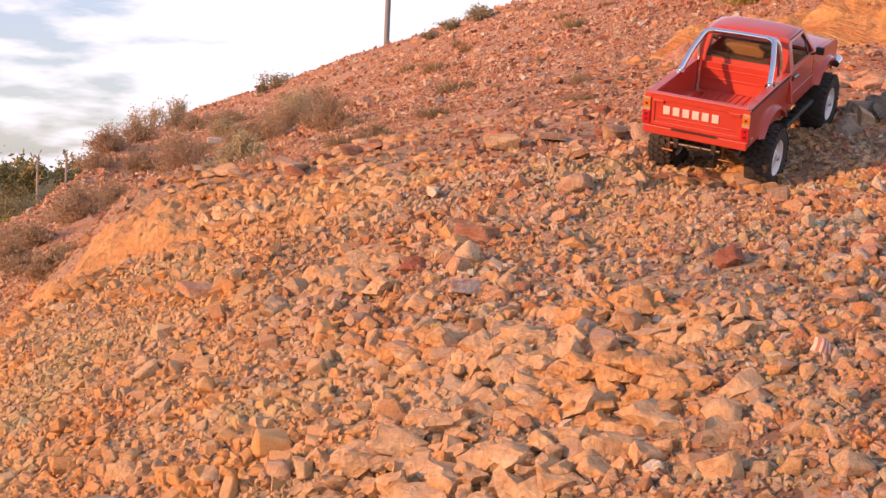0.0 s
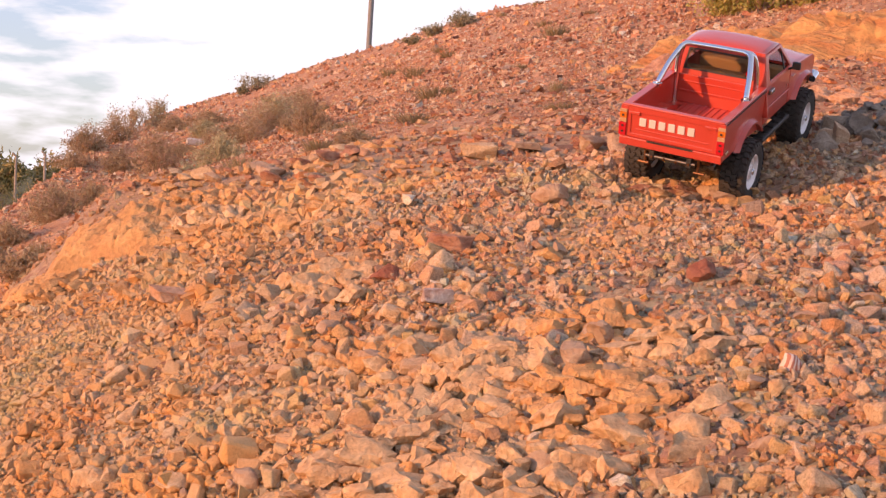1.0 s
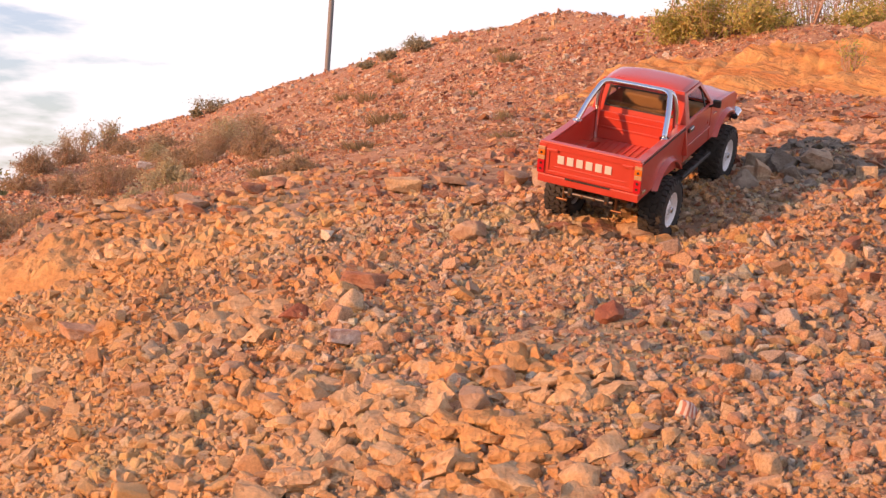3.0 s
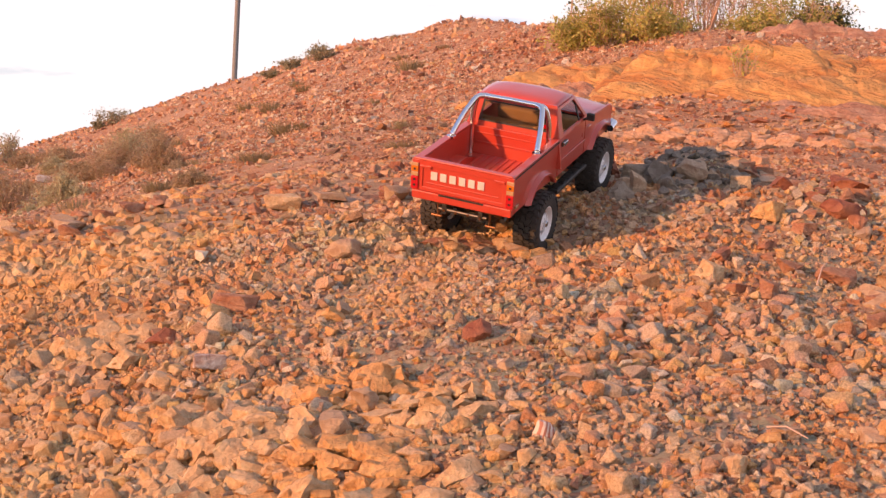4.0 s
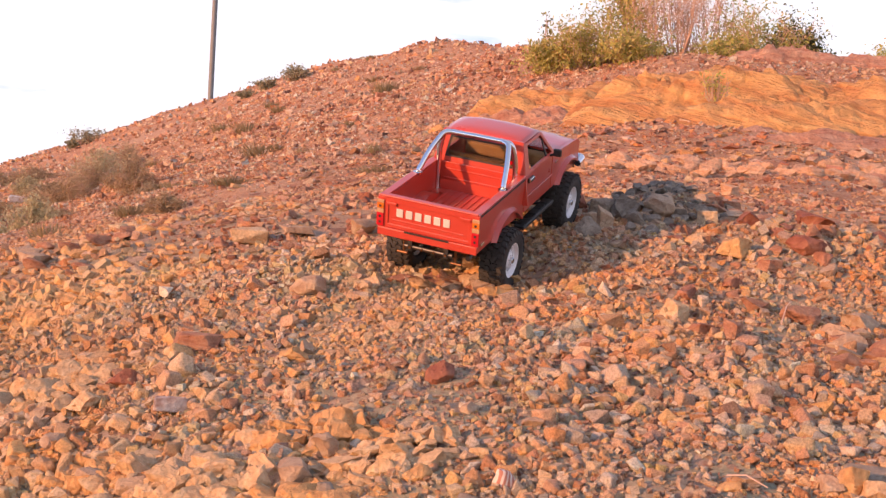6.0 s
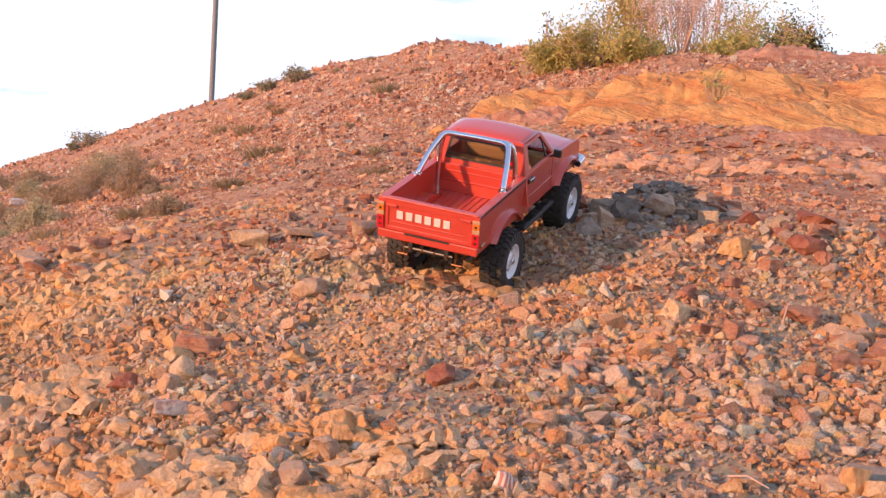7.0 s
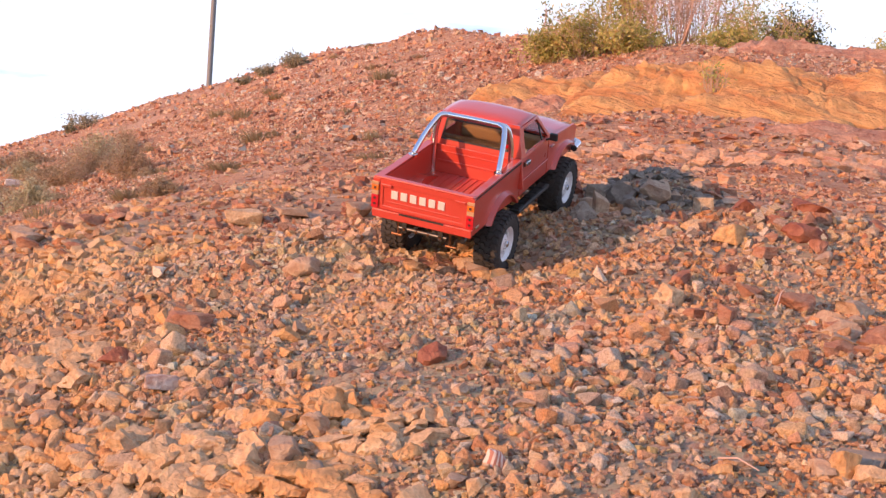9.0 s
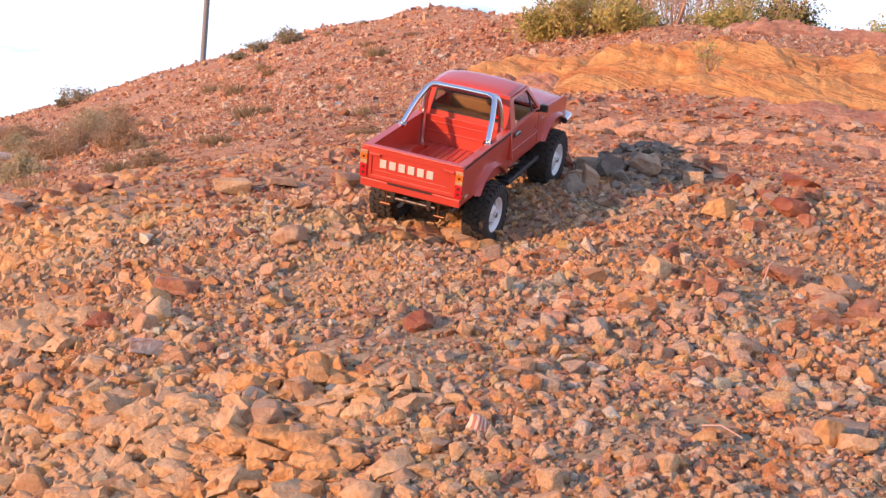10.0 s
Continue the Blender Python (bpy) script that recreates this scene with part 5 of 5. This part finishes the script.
    part("side_marker", boxed((-0.106, -0.093, side * 0.0825, side * 0.0842, 0.0600, 0.0645)), mat_clearlens, bed_side, "small pale side marker", bevel=0.0005)
    part("fender_badge", boxed((0.216, 0.232, side * 0.0828, side * 0.0842, 0.0930, 0.0950)), mat_chrome, fender, "thin chrome badge")
    step = part("side_step", bm, mat_black, truck, "black side step", bevel=0.0015)
    for k in range(5):
        part("step_bar", boxed((0.080 + 0.027 * k, 0.100 + 0.027 * k, side * 0.074, side * 0.085, 0.029, 0.0302)), mat_steel, step)
    # side window: frame and pane
    def at_side(x, z, extra=0.0):
        return (x, side * (0.0815 - (z - 0.112) * 0.24 + extra), z)
    bm = bmesh.new()
    ring_panel(bm, [at_side(*q) for q in ((0.079, 0.1125), (0.216, 0.1125), (0.170, 0.1598), (0.091, 0.1598))],
               [at_side(*q) for q in ((0.099, 0.116), (0.203, 0.116), (0.164, 0.1553), (0.105, 0.1553))], (0, -side * 0.004, 0))
    frame_ = part("window_frame", bm, mat_paint, truck, bevel=0.0012)
    bm = bmesh.new()
    prism(bm, [at_side(*q, -0.0015) for q in ((0.178, 0.1150), (0.183, 0.1150), (0.173, 0.1553), (0.170, 0.1553))][:4], (0, -side * 0.002, 0))
    part("quarter_divider", bm, mat_black, frame_)

# tailgate with its strap hinges, handle and lettering
bm = bmesh.new()
ring_panel(bm, [(-0.1175, -0.0715, 0.064), (-0.1175, 0.0715, 0.064), (-0.1175, 0.0715, 0.1145), (-0.1175, -0.0715, 0.1145)],
           [(-0.1175, -0.066, 0.070), (-0.1175, 0.066, 0.070), (-0.1175, 0.066, 0.104), (-0.1175, -0.066, 0.104)], (0.004, 0, 0))
box(bm, -0.1160, -0.1135, -0.067, 0.067, 0.069, 0.105)
tailgate = part("tailgate", bm, mat_paint, truck, bevel=0.0008)
part("tailgate_cap", boxed((-0.1185, -0.108, -0.0815, 0.0815, 0.1125, 0.1160)), mat_paint, tailgate, bevel=0.0015)
part("crease", boxed((-0.1172, -0.1158, -0.060, 0.060, 0.0765, 0.0785)), mat_paint, tailgate, bevel=0.0008)
for side in (1, -1):
    part("hinge_strap", boxed((-0.1195, -0.1170, side * 0.052, side * 0.070, 0.1010, 0.1055)), mat_paint, tailgate, bevel=0.0008)
# six light plates stand for the name on the tailgate
for k in range(6):
    y0 = 0.0535 - 0.0155 * k
    part("letter_plate", boxed((-0.1172, -0.1158, y0 - 0.0118, y0 - 0.0008, 0.0835, 0.0968)), mat_letter, tailgate, "off-white raised plate", bevel=0.002)
rear_panel = part("rear_panel", boxed((-0.1200, -0.1140, -0.0825, 0.0825, 0.0500, 0.0635)), mat_paint, truck, bevel=0.0015)
part("slot", boxed((-0.1206, -0.1198, -0.037, 0.037, 0.0610, 0.0640)), mat_black, rear_panel)
part("slot_pull", boxed((-0.1212, -0.1204, 0.026, 0.036, 0.0615, 0.0632)), mat_steel, rear_panel)
for side in (1, -1):
    lamp = part("tail_light", boxed((-0.1180, -0.1120, side * 0.0712, side * 0.0835, 0.0630, 0.1125)), mat_paint, truck, bevel=0.0006)
    for name, z0, z1, m in (("clear_lens", 0.1025, 0.1075, mat_clearlens), ("amber_lens", 0.0930, 0.1022, mat_amber), ("band_lens", 0.0862, 0.0927, mat_clearlens), ("red_lens", 0.0650, 0.0858, mat_redlens)):
        lens = part(name, boxed((-0.1200, -0.1178, side * 0.0728, side * 0.0845, z0, z1)), m, lamp, bevel=0.0006)
    for z0 in (0.0975, 0.0805, 0.0715):
        bm = bmesh.new()
        rings = lathe(bm, [(0.0001, 0), (0.0019, 0), (0.0019, 0.0006)], 10)
        screw = part("bulb_hole", bm, mat_black, lamp)
        screw.matrix_basis = pose(-0.1202, side * 0.0785, z0, 0, 0, 90)

# bed floor, ribs and front wall
part("bed_floor", boxed((-0.1135, 0.0765, -0.0690, 0.0690, 0.0630, 0.0660)), mat_paint, truck)
for k in range(9):
    y0 = -0.044 + 0.011 * k
    part("floor_rib", boxed((-0.110, 0.0745, y0 - 0.0025, y0 + 0.0025, 0.0660, 0.0672)), mat_paint, truck, bevel=0.0006)
bed_front = part("bed_front", boxed((0.0735, 0.0765, -0.0690, 0.0690, 0.0660, TOP)), mat_paint, truck, bevel=0.0008)
part("pressing", boxed((0.0722, 0.0736, -0.060, 0.060, 0.0850, 0.0875), (0.0722, 0.0736, -0.060, 0.060, 0.1010, 0.1030)), mat_paint, bed_front, bevel=0.0005)


# cab
def at_back(y, z):
    return (0.0795 + (z - 0.112) * 0.20, y * (1 - (z - 0.112) * 2.6), z)


bm = bmesh.new()
ring_panel(bm, [at_back(*q) for q in ((-0.0815, 0.066), (0.0815, 0.066), (0.0800, 0.1640), (-0.0800, 0.1640))],
           [at_back(*q) for q in ((-0.0600, 0.122), (0.0600, 0.122), (0.0600, 0.1535), (-0.0600, 0.1535))], (0.004, 0, 0))
cab_back = part("cab_back", bm, mat_paint, truck, bevel=0.001)
bm = bmesh.new()
ring_panel(bm, [at_back(*q) for q in ((-0.0625, 0.1205), (0.0625, 0.1205), (0.0625, 0.1550), (-0.0625, 0.1550))],
           [at_back(*q) for q in ((-0.0590, 0.1230), (0.0590, 0.1230), (0.0590, 0.1525), (-0.0590, 0.1525))], (-0.0012, 0, 0))
part("window_seal", bm, mat_black, cab_back)
bm = bmesh.new()
prism(bm, [at_back(*q) for q in ((-0.0600, 0.122), (0.0600, 0.122), (0.0600, 0.1535), (-0.0600, 0.1535))], (0.0012, 0, 0))
pane = part("rear_window", bm, mat_glass, cab_back, "tinted rear window pane")
pane.location.x = 0.0015
part("window_sticker", boxed((0.0812, 0.0816, -0.056, -0.044, 0.1265, 0.1325)), mat_redlens, cab_back, "small red sticker")
bm = bmesh.new()
nx, ny = 12, 16
grid = {}
for i in range(nx + 1):
    for j in range(ny + 1):
        u, v = 2 * i / nx - 1, 2 * j / ny - 1
        edge = min(1.0, 0.5 * (abs(u) ** 4 + abs(v) ** 4) + 0.5 * max(abs(u) ** 6, abs(v) ** 6))
        grid[i, j] = bm.verts.new((0.130 + u * 0.0415 * (1 - 0.06 * v * v), v * (0.0690 - 0.002 * u * u), 0.1705 - 0.0030 * v * v - 0.0016 * u * u - 0.0048 * edge))
for i in range(nx):
    for j in range(ny):
        bm.faces.new((grid[i, j], grid[i + 1, j], grid[i + 1, j + 1], grid[i, j + 1]))
roof = part("roof", bm, mat_paint, truck, smooth=60, solid=0.003)
bm = bmesh.new()
ring_panel(bm, [(0.217, -0.0790, 0.1120), (0.217, 0.0790, 0.1120), (0.168, 0.0670, 0.1590), (0.168, -0.0670, 0.1590)],
           [(0.214, -0.0700, 0.1165), (0.214, 0.0700, 0.1165), (0.172, 0.0590, 0.1550), (0.172, -0.0590, 0.1550)], (0.003, 0, 0.002))
screen = part("windscreen_frame", bm, mat_paint, truck, bevel=0.001)
bm = bmesh.new()
prism(bm, [(0.2135, -0.0695, 0.1168), (0.2135, 0.0695, 0.1168), (0.1725, 0.0585, 0.1547), (0.1725, -0.0585, 0.1547)], (0.001, 0, 0.001))
part("windscreen", bm, mat_glass, screen, "clear windscreen")
part("cab_floor", boxed((0.082, 0.212, -0.078, 0.078, 0.060, 0.064)), mat_black, truck)
part("bench_seat", boxed((0.095, 0.150, -0.066, 0.066, 0.064, 0.092), (0.090, 0.104, -0.066, 0.066, 0.090, 0.124)), mat_seat, truck, "tan bench seat", bevel=0.004)
part("dashboard", boxed((0.190, 0.212, -0.072, 0.072, 0.090, 0.112)), mat_seat, truck, bevel=0.004)

# bonnet and nose
bm = bmesh.new()
grid = {}
for i in range(11):
    for j in range(15):
        u, v = i / 10, 2 * j / 14 - 1
        grid[i, j] = bm.verts.new((0.2125 + u * 0.1335 - 0.004 * v * v * u, v * 0.0825, 0.1150 - 0.0125 * u - 0.0045 * u ** 6 - 0.0035 * abs(v) ** 4 + (0.0015 if abs(v) < 0.5 else 0)))
for i in range(10):
    for j in range(14):
        bm.faces.new((grid[i, j], grid[i + 1, j], grid[i + 1, j + 1], grid[i, j + 1]))
part("bonnet", bm, mat_paint, truck, smooth=50, solid=0.002)
nose = part("grille", boxed((0.3420, 0.3475, -0.080, 0.080, 0.058, 0.0955)), mat_black, truck, bevel=0.001)
for k in range(5):
    part("grille_bar", boxed((0.3472, 0.3492, -0.045, 0.045, 0.062 + 0.006 * k, 0.0635 + 0.006 * k)), mat_chrome, nose)
for side in (1, -1):
    part("headlight", boxed((0.3470, 0.3510, side * 0.050, side * 0.078, 0.066, 0.090)), mat_clearlens, truck, bevel=0.003)
bm = bmesh.new()
tube(bm, rounded([(0.325, -0.090, 0.060), (0.362, -0.088, 0.060), (0.362, 0.088, 0.060), (0.325, 0.090, 0.060)], 0.012), 0.006, 12)
part("front_bumper", bm, mat_chrome, truck, "chrome tube front bumper", smooth=60)

# roll bar
bar = thing("roll_bar", "", "")
bar.parent = truck
tagged(bar, "chrome roll bar")
TUBE = 0.0044
bm = bmesh.new()
tube(bm, [(0.064, -0.046, 0.1685), (0.064, 0, 0.1690), (0.064, 0.046, 0.1685)], TUBE, 14)
part("cross_tube", bm, mat_chrome, bar, smooth=60)
for side in (1, -1):
    bm = bmesh.new()
    tube(bm, rounded([(0.066, side * 0.040, 0.1685), (0.058, side * 0.056, 0.1680), (0.030, side * 0.066, 0.146), (0.002, side * 0.0725, 0.117), (0.000, side * 0.073, 0.108)], 0.016), TUBE, 14)
    part("rear_leg", bm, mat_chrome, bar, smooth=60)
    bm = bmesh.new()
    tube(bm, rounded([(0.064, side * 0.040, 0.1685), (0.066, side * 0.058, 0.1675), (0.068, side * 0.066, 0.140), (0.069, side * 0.067, 0.066)], 0.018), TUBE, 14)
    part("front_leg", bm, mat_chrome, bar, smooth=60)
    bm = bmesh.new()
    rings = lathe(bm, [(0.0001, -0.002), (0.0075, -0.002), (0.0075, 0.001), (0.0001, 0.001)], 16)
    foot = part("foot_plate", bm, mat_chrome, bar, smooth=40)
    foot.matrix_basis = pose(0.000, side * 0.073, TOP + 0.0015, 90, 0, 0)

# chassis, axles, springs
for side in (1, -1):
    part("frame_rail", boxed((-0.112, 0.340, side * 0.026, side * 0.034, 0.030, 0.046)), mat_black, truck, bevel=0.001)
    for cx in (0.0, WHEELBASE):
        bm = bmesh.new()
        for k in range(3):
            tube(bm, [(cx - 0.062 + 0.012 * k, side * 0.043, 0.026 - 0.0028 * k), (cx - 0.03, side * 0.043, 0.014 - 0.002 * k), (cx, side * 0.043, 0.010 - 0.0024 * k), (cx + 0.03, side * 0.043, 0.014 - 0.002 * k), (cx + 0.062 - 0.012 * k, side * 0.043, 0.026 - 0.0028 * k)], 0.0018, 6)
        spring = part("leaf_spring", bm, mat_steel, truck)
        bm = bmesh.new()
        tube(bm, [(cx - 0.064, side * 0.043, 0.024), (cx - 0.064, side * 0.043, 0.042)], 0.0026, 8)
        tube(bm, [(cx - 0.064, side * 0.036, 0.025), (cx - 0.064, side * 0.052, 0.025)], 0.0034, 10)
        tube(bm, [(cx - 0.064, side * 0.036, 0.040), (cx - 0.064, side * 0.052, 0.040)], 0.0030, 10)
        part("shackle", bm, mat_brass, spring, "copper-toned shackle with bolt ends")
        bm = bmesh.new()
        tube(bm, [(cx - 0.006, side * 0.036, -0.006), (cx - 0.026, side * 0.033, 0.060)], 0.0052, 10)
        tube(bm, [(cx - 0.018, side * 0.0345, 0.032), (cx - 0.027, side * 0.033, 0.064)], 0.0066, 10)
        part("shock_absorber", bm, mat_steel, truck, smooth=50)
for cx in (0.0, WHEELBASE):
    bm = bmesh.new()
    rings = lathe(bm, [(0.0001, -0.078), (0.0070, -0.078), (0.0070, -0.020), (0.0150, -0.008), (0.0170, 0.004), (0.0150, 0.016), (0.0070, 0.026), (0.0070, 0.078), (0.0001, 0.078)], 16, (cx, 0, 0))
    part("axle", bm, mat_black, truck, "black axle with round differential housing", smooth=45)
bm = bmesh.new()
tube(bm, [(0.02, 0.0, 0.004), (0.10, 0.002, 0.018), (0.16, 0.004, 0.026)], 0.004, 10)
part("drive_shaft", bm, mat_steel, truck)
part("gearbox", boxed((0.120, 0.240, -0.024, 0.024, 0.020, 0.052)), mat_black, truck, bevel=0.003)
for side in (1, -1):
    bm = bmesh.new()
    tube(bm, [(-0.104, side * 0.043, 0.020), (-0.104, side * 0.043, 0.046)], 0.0022, 8)
    tube(bm, [(-0.104, side * 0.037, 0.022), (-0.104, side * 0.054, 0.022)], 0.0026, 10)
    tube(bm, [(-0.104, side * 0.036, 0.044), (-0.104, side * 0.052, 0.044)], 0.0024, 10)
    part("rear_shackle", bm, mat_brass, truck, "copper-toned spring shackle under the tail", smooth=50)
bm = bmesh.new()
tube(bm, [(-0.108, -0.040, 0.036), (-0.108, 0, 0.036), (-0.108, 0.040, 0.036)], 0.0036, 10)
hitch = part("hitch_bar", bm, mat_steel, truck, "steel hitch bar under the tail", smooth=50)
for k in range(4):
    bm = bmesh.new()
    tube(bm, [(-0.1135, -0.030 + 0.02 * k, 0.036), (-0.104, -0.030 + 0.02 * k, 0.036)], 0.0022, 8)
    part("hitch_bolt", bm, mat_brass, hitch)
part("cross_member", boxed((-0.100, -0.094, -0.030, 0.030, 0.040, 0.046)), mat_black, truck, bevel=0.001)
bm = bmesh.new()
tube(bm, rounded([(0.06, -0.05, 0.03), (-0.03, -0.055, 0.034), (-0.085, -0.062, 0.040), (-0.110, -0.066, 0.038)], 0.02), 0.0042, 10)
part("exhaust_pipe", bm, mat_steel, truck, "dull steel exhaust pipe", smooth=60)


# wheels
def tyre_mesh():
    bm = bmesh.new()
    R, W = 0.0490, 0.0205
    profile = [(0.0265, -0.0150), (0.0290, -0.0185), (0.0360, -W), (0.0430, -0.0200), (0.0470, -0.0182), (R, -0.0130), (R + 0.0006, 0), (R, 0.0130), (0.0470, 0.0182), (0.0430, 0.0200), (0.0360, W), (0.0290, 0.0185), (0.0265, 0.0150)]
    lathe(bm, profile, 56)
    # zigzag tread blocks in four rows, and lugs over the shoulders
    count = 30
    for k in range(count):
        for row, (y0, y1) in enumerate(((-0.0178, -0.0105), (-0.0088, -0.0008), (0.0008, 0.0088), (0.0105, 0.0178))):
            a = 2 * math.pi * (k + (0.5 if row % 2 else 0)) / count
            half = math.pi / count * 0.74
            low, high = R - 0.0015, R + 0.0034 - (0.0010 if row in (0, 3) else 0)
            slant = 0.0016 if row % 2 else -0.0016
            quad = [(a - half, y0 + slant), (a + half, y0 - slant), (a + half, y1 - slant), (a - half, y1 + slant)]
            bottom = [bm.verts.new((low * math.cos(q), y, low * math.sin(q))) for q, y in quad]
            crown = [bm.verts.new((high * math.cos(a + (q - a) * 0.9), y * 0.985, high * math.sin(a + (q - a) * 0.9))) for q, y in quad]
            bm.faces.new(crown)
            for i in range(4):
                j = (i + 1) % 4
                bm.faces.new((bottom[i], bottom[j], crown[j], crown[i]))
        for s in (1, -1):
            a, half = 2 * math.pi * (k + (0.25 if s > 0 else 0.75)) / count, math.pi / count * 0.55
            quad = [(a - half, 0.0425), (a + half, 0.0425), (a + half, 0.0482), (a - half, 0.0482)]
            inner = [bm.verts.new((q[1] * math.cos(q[0]), s * (0.0196 if q[1] < 0.045 else 0.0165), q[1] * math.sin(q[0]))) for q in quad]
            outer = [bm.verts.new((q[1] * math.cos(q[0]), s * (0.0218 if q[1] < 0.045 else 0.0195), q[1] * math.sin(q[0]))) for q in quad]
            bm.faces.new(outer)
            for i in range(4):
                j = (i + 1) % 4
                bm.faces.new((inner[i], inner[j], outer[j], outer[i]))
    return bm


def wheel(x, y, side, spin):
    hub_at = new("wheel")
    hub_at.parent = truck
    hub_at.matrix_basis = pose(x, y, 0, 0, spin, 0 if side > 0 else 180)
    hub_at.empty_display_size = 0.03
    part("tyre", tyre_mesh(), mat_rubber, hub_at, "black knobbly off-road tyre", smooth=32)
    bm = bmesh.new()
    lathe(bm, [(0.0275, -0.0155), (0.0262, -0.0150), (0.0240, -0.0120), (0.0240, 0.0080), (0.0252, 0.0140), (0.0278, 0.0165), (0.0285, 0.0175), (0.0272, 0.0178), (0.0250, 0.0150), (0.0236, 0.0085)], 40)
    rim = part("rim", bm, mat_white, hub_at, "white steel rim", smooth=40)
    # dished face with eight slots
    bm = bmesh.new()
    n = 64
    rings = []
    for rad, yy in ((0.0240, 0.0110), (0.0215, 0.0095), (0.0130, 0.0115), (0.0105, 0.0135), (0.0001, 0.0140)):
        rings.append([bm.verts.new((rad * math.cos(2 * math.pi * k / n), yy, rad * math.sin(2 * math.pi * k / n))) for k in range(n)])
    for i, (p, q) in enumerate(zip(rings, rings[1:])):
        for k in range(n):
            if i == 1 and k % 8 < 5:
                continue
            bm.faces.new((p[k], p[(k + 1) % n], q[(k + 1) % n], q[k]))
    part("rim_face", bm, mat_white, rim, smooth=40, solid=0.0012)
    bm = bmesh.new()
    lathe(bm, [(0.0235, -0.010), (0.0001, -0.010)], 24)
    part("brake_backing", bm, mat_black, rim)
    bm = bmesh.new()
    lathe(bm, [(0.0052, 0.0125), (0.0052, 0.0185), (0.0040, 0.0198), (0.0001, 0.0198)], 12)
    part("hub_cap", bm, mat_chrome, rim, smooth=40)
    for k in range(6):
        a = 2 * math.pi * k / 6
        bm = bmesh.new()
        lathe(bm, [(0.0011, 0.0120), (0.0011, 0.0152), (0.0001, 0.0152)], 6, (0.0085 * math.cos(a), 0, 0.0085 * math.sin(a)))
        part("wheel_nut", bm, mat_chrome, rim)
    return hub_at


for x0 in (0.0, WHEELBASE):
    for side in (1, -1):
        wheel(x0, side * 0.0800, side, 37 * x0 * 100 + 20 * side)
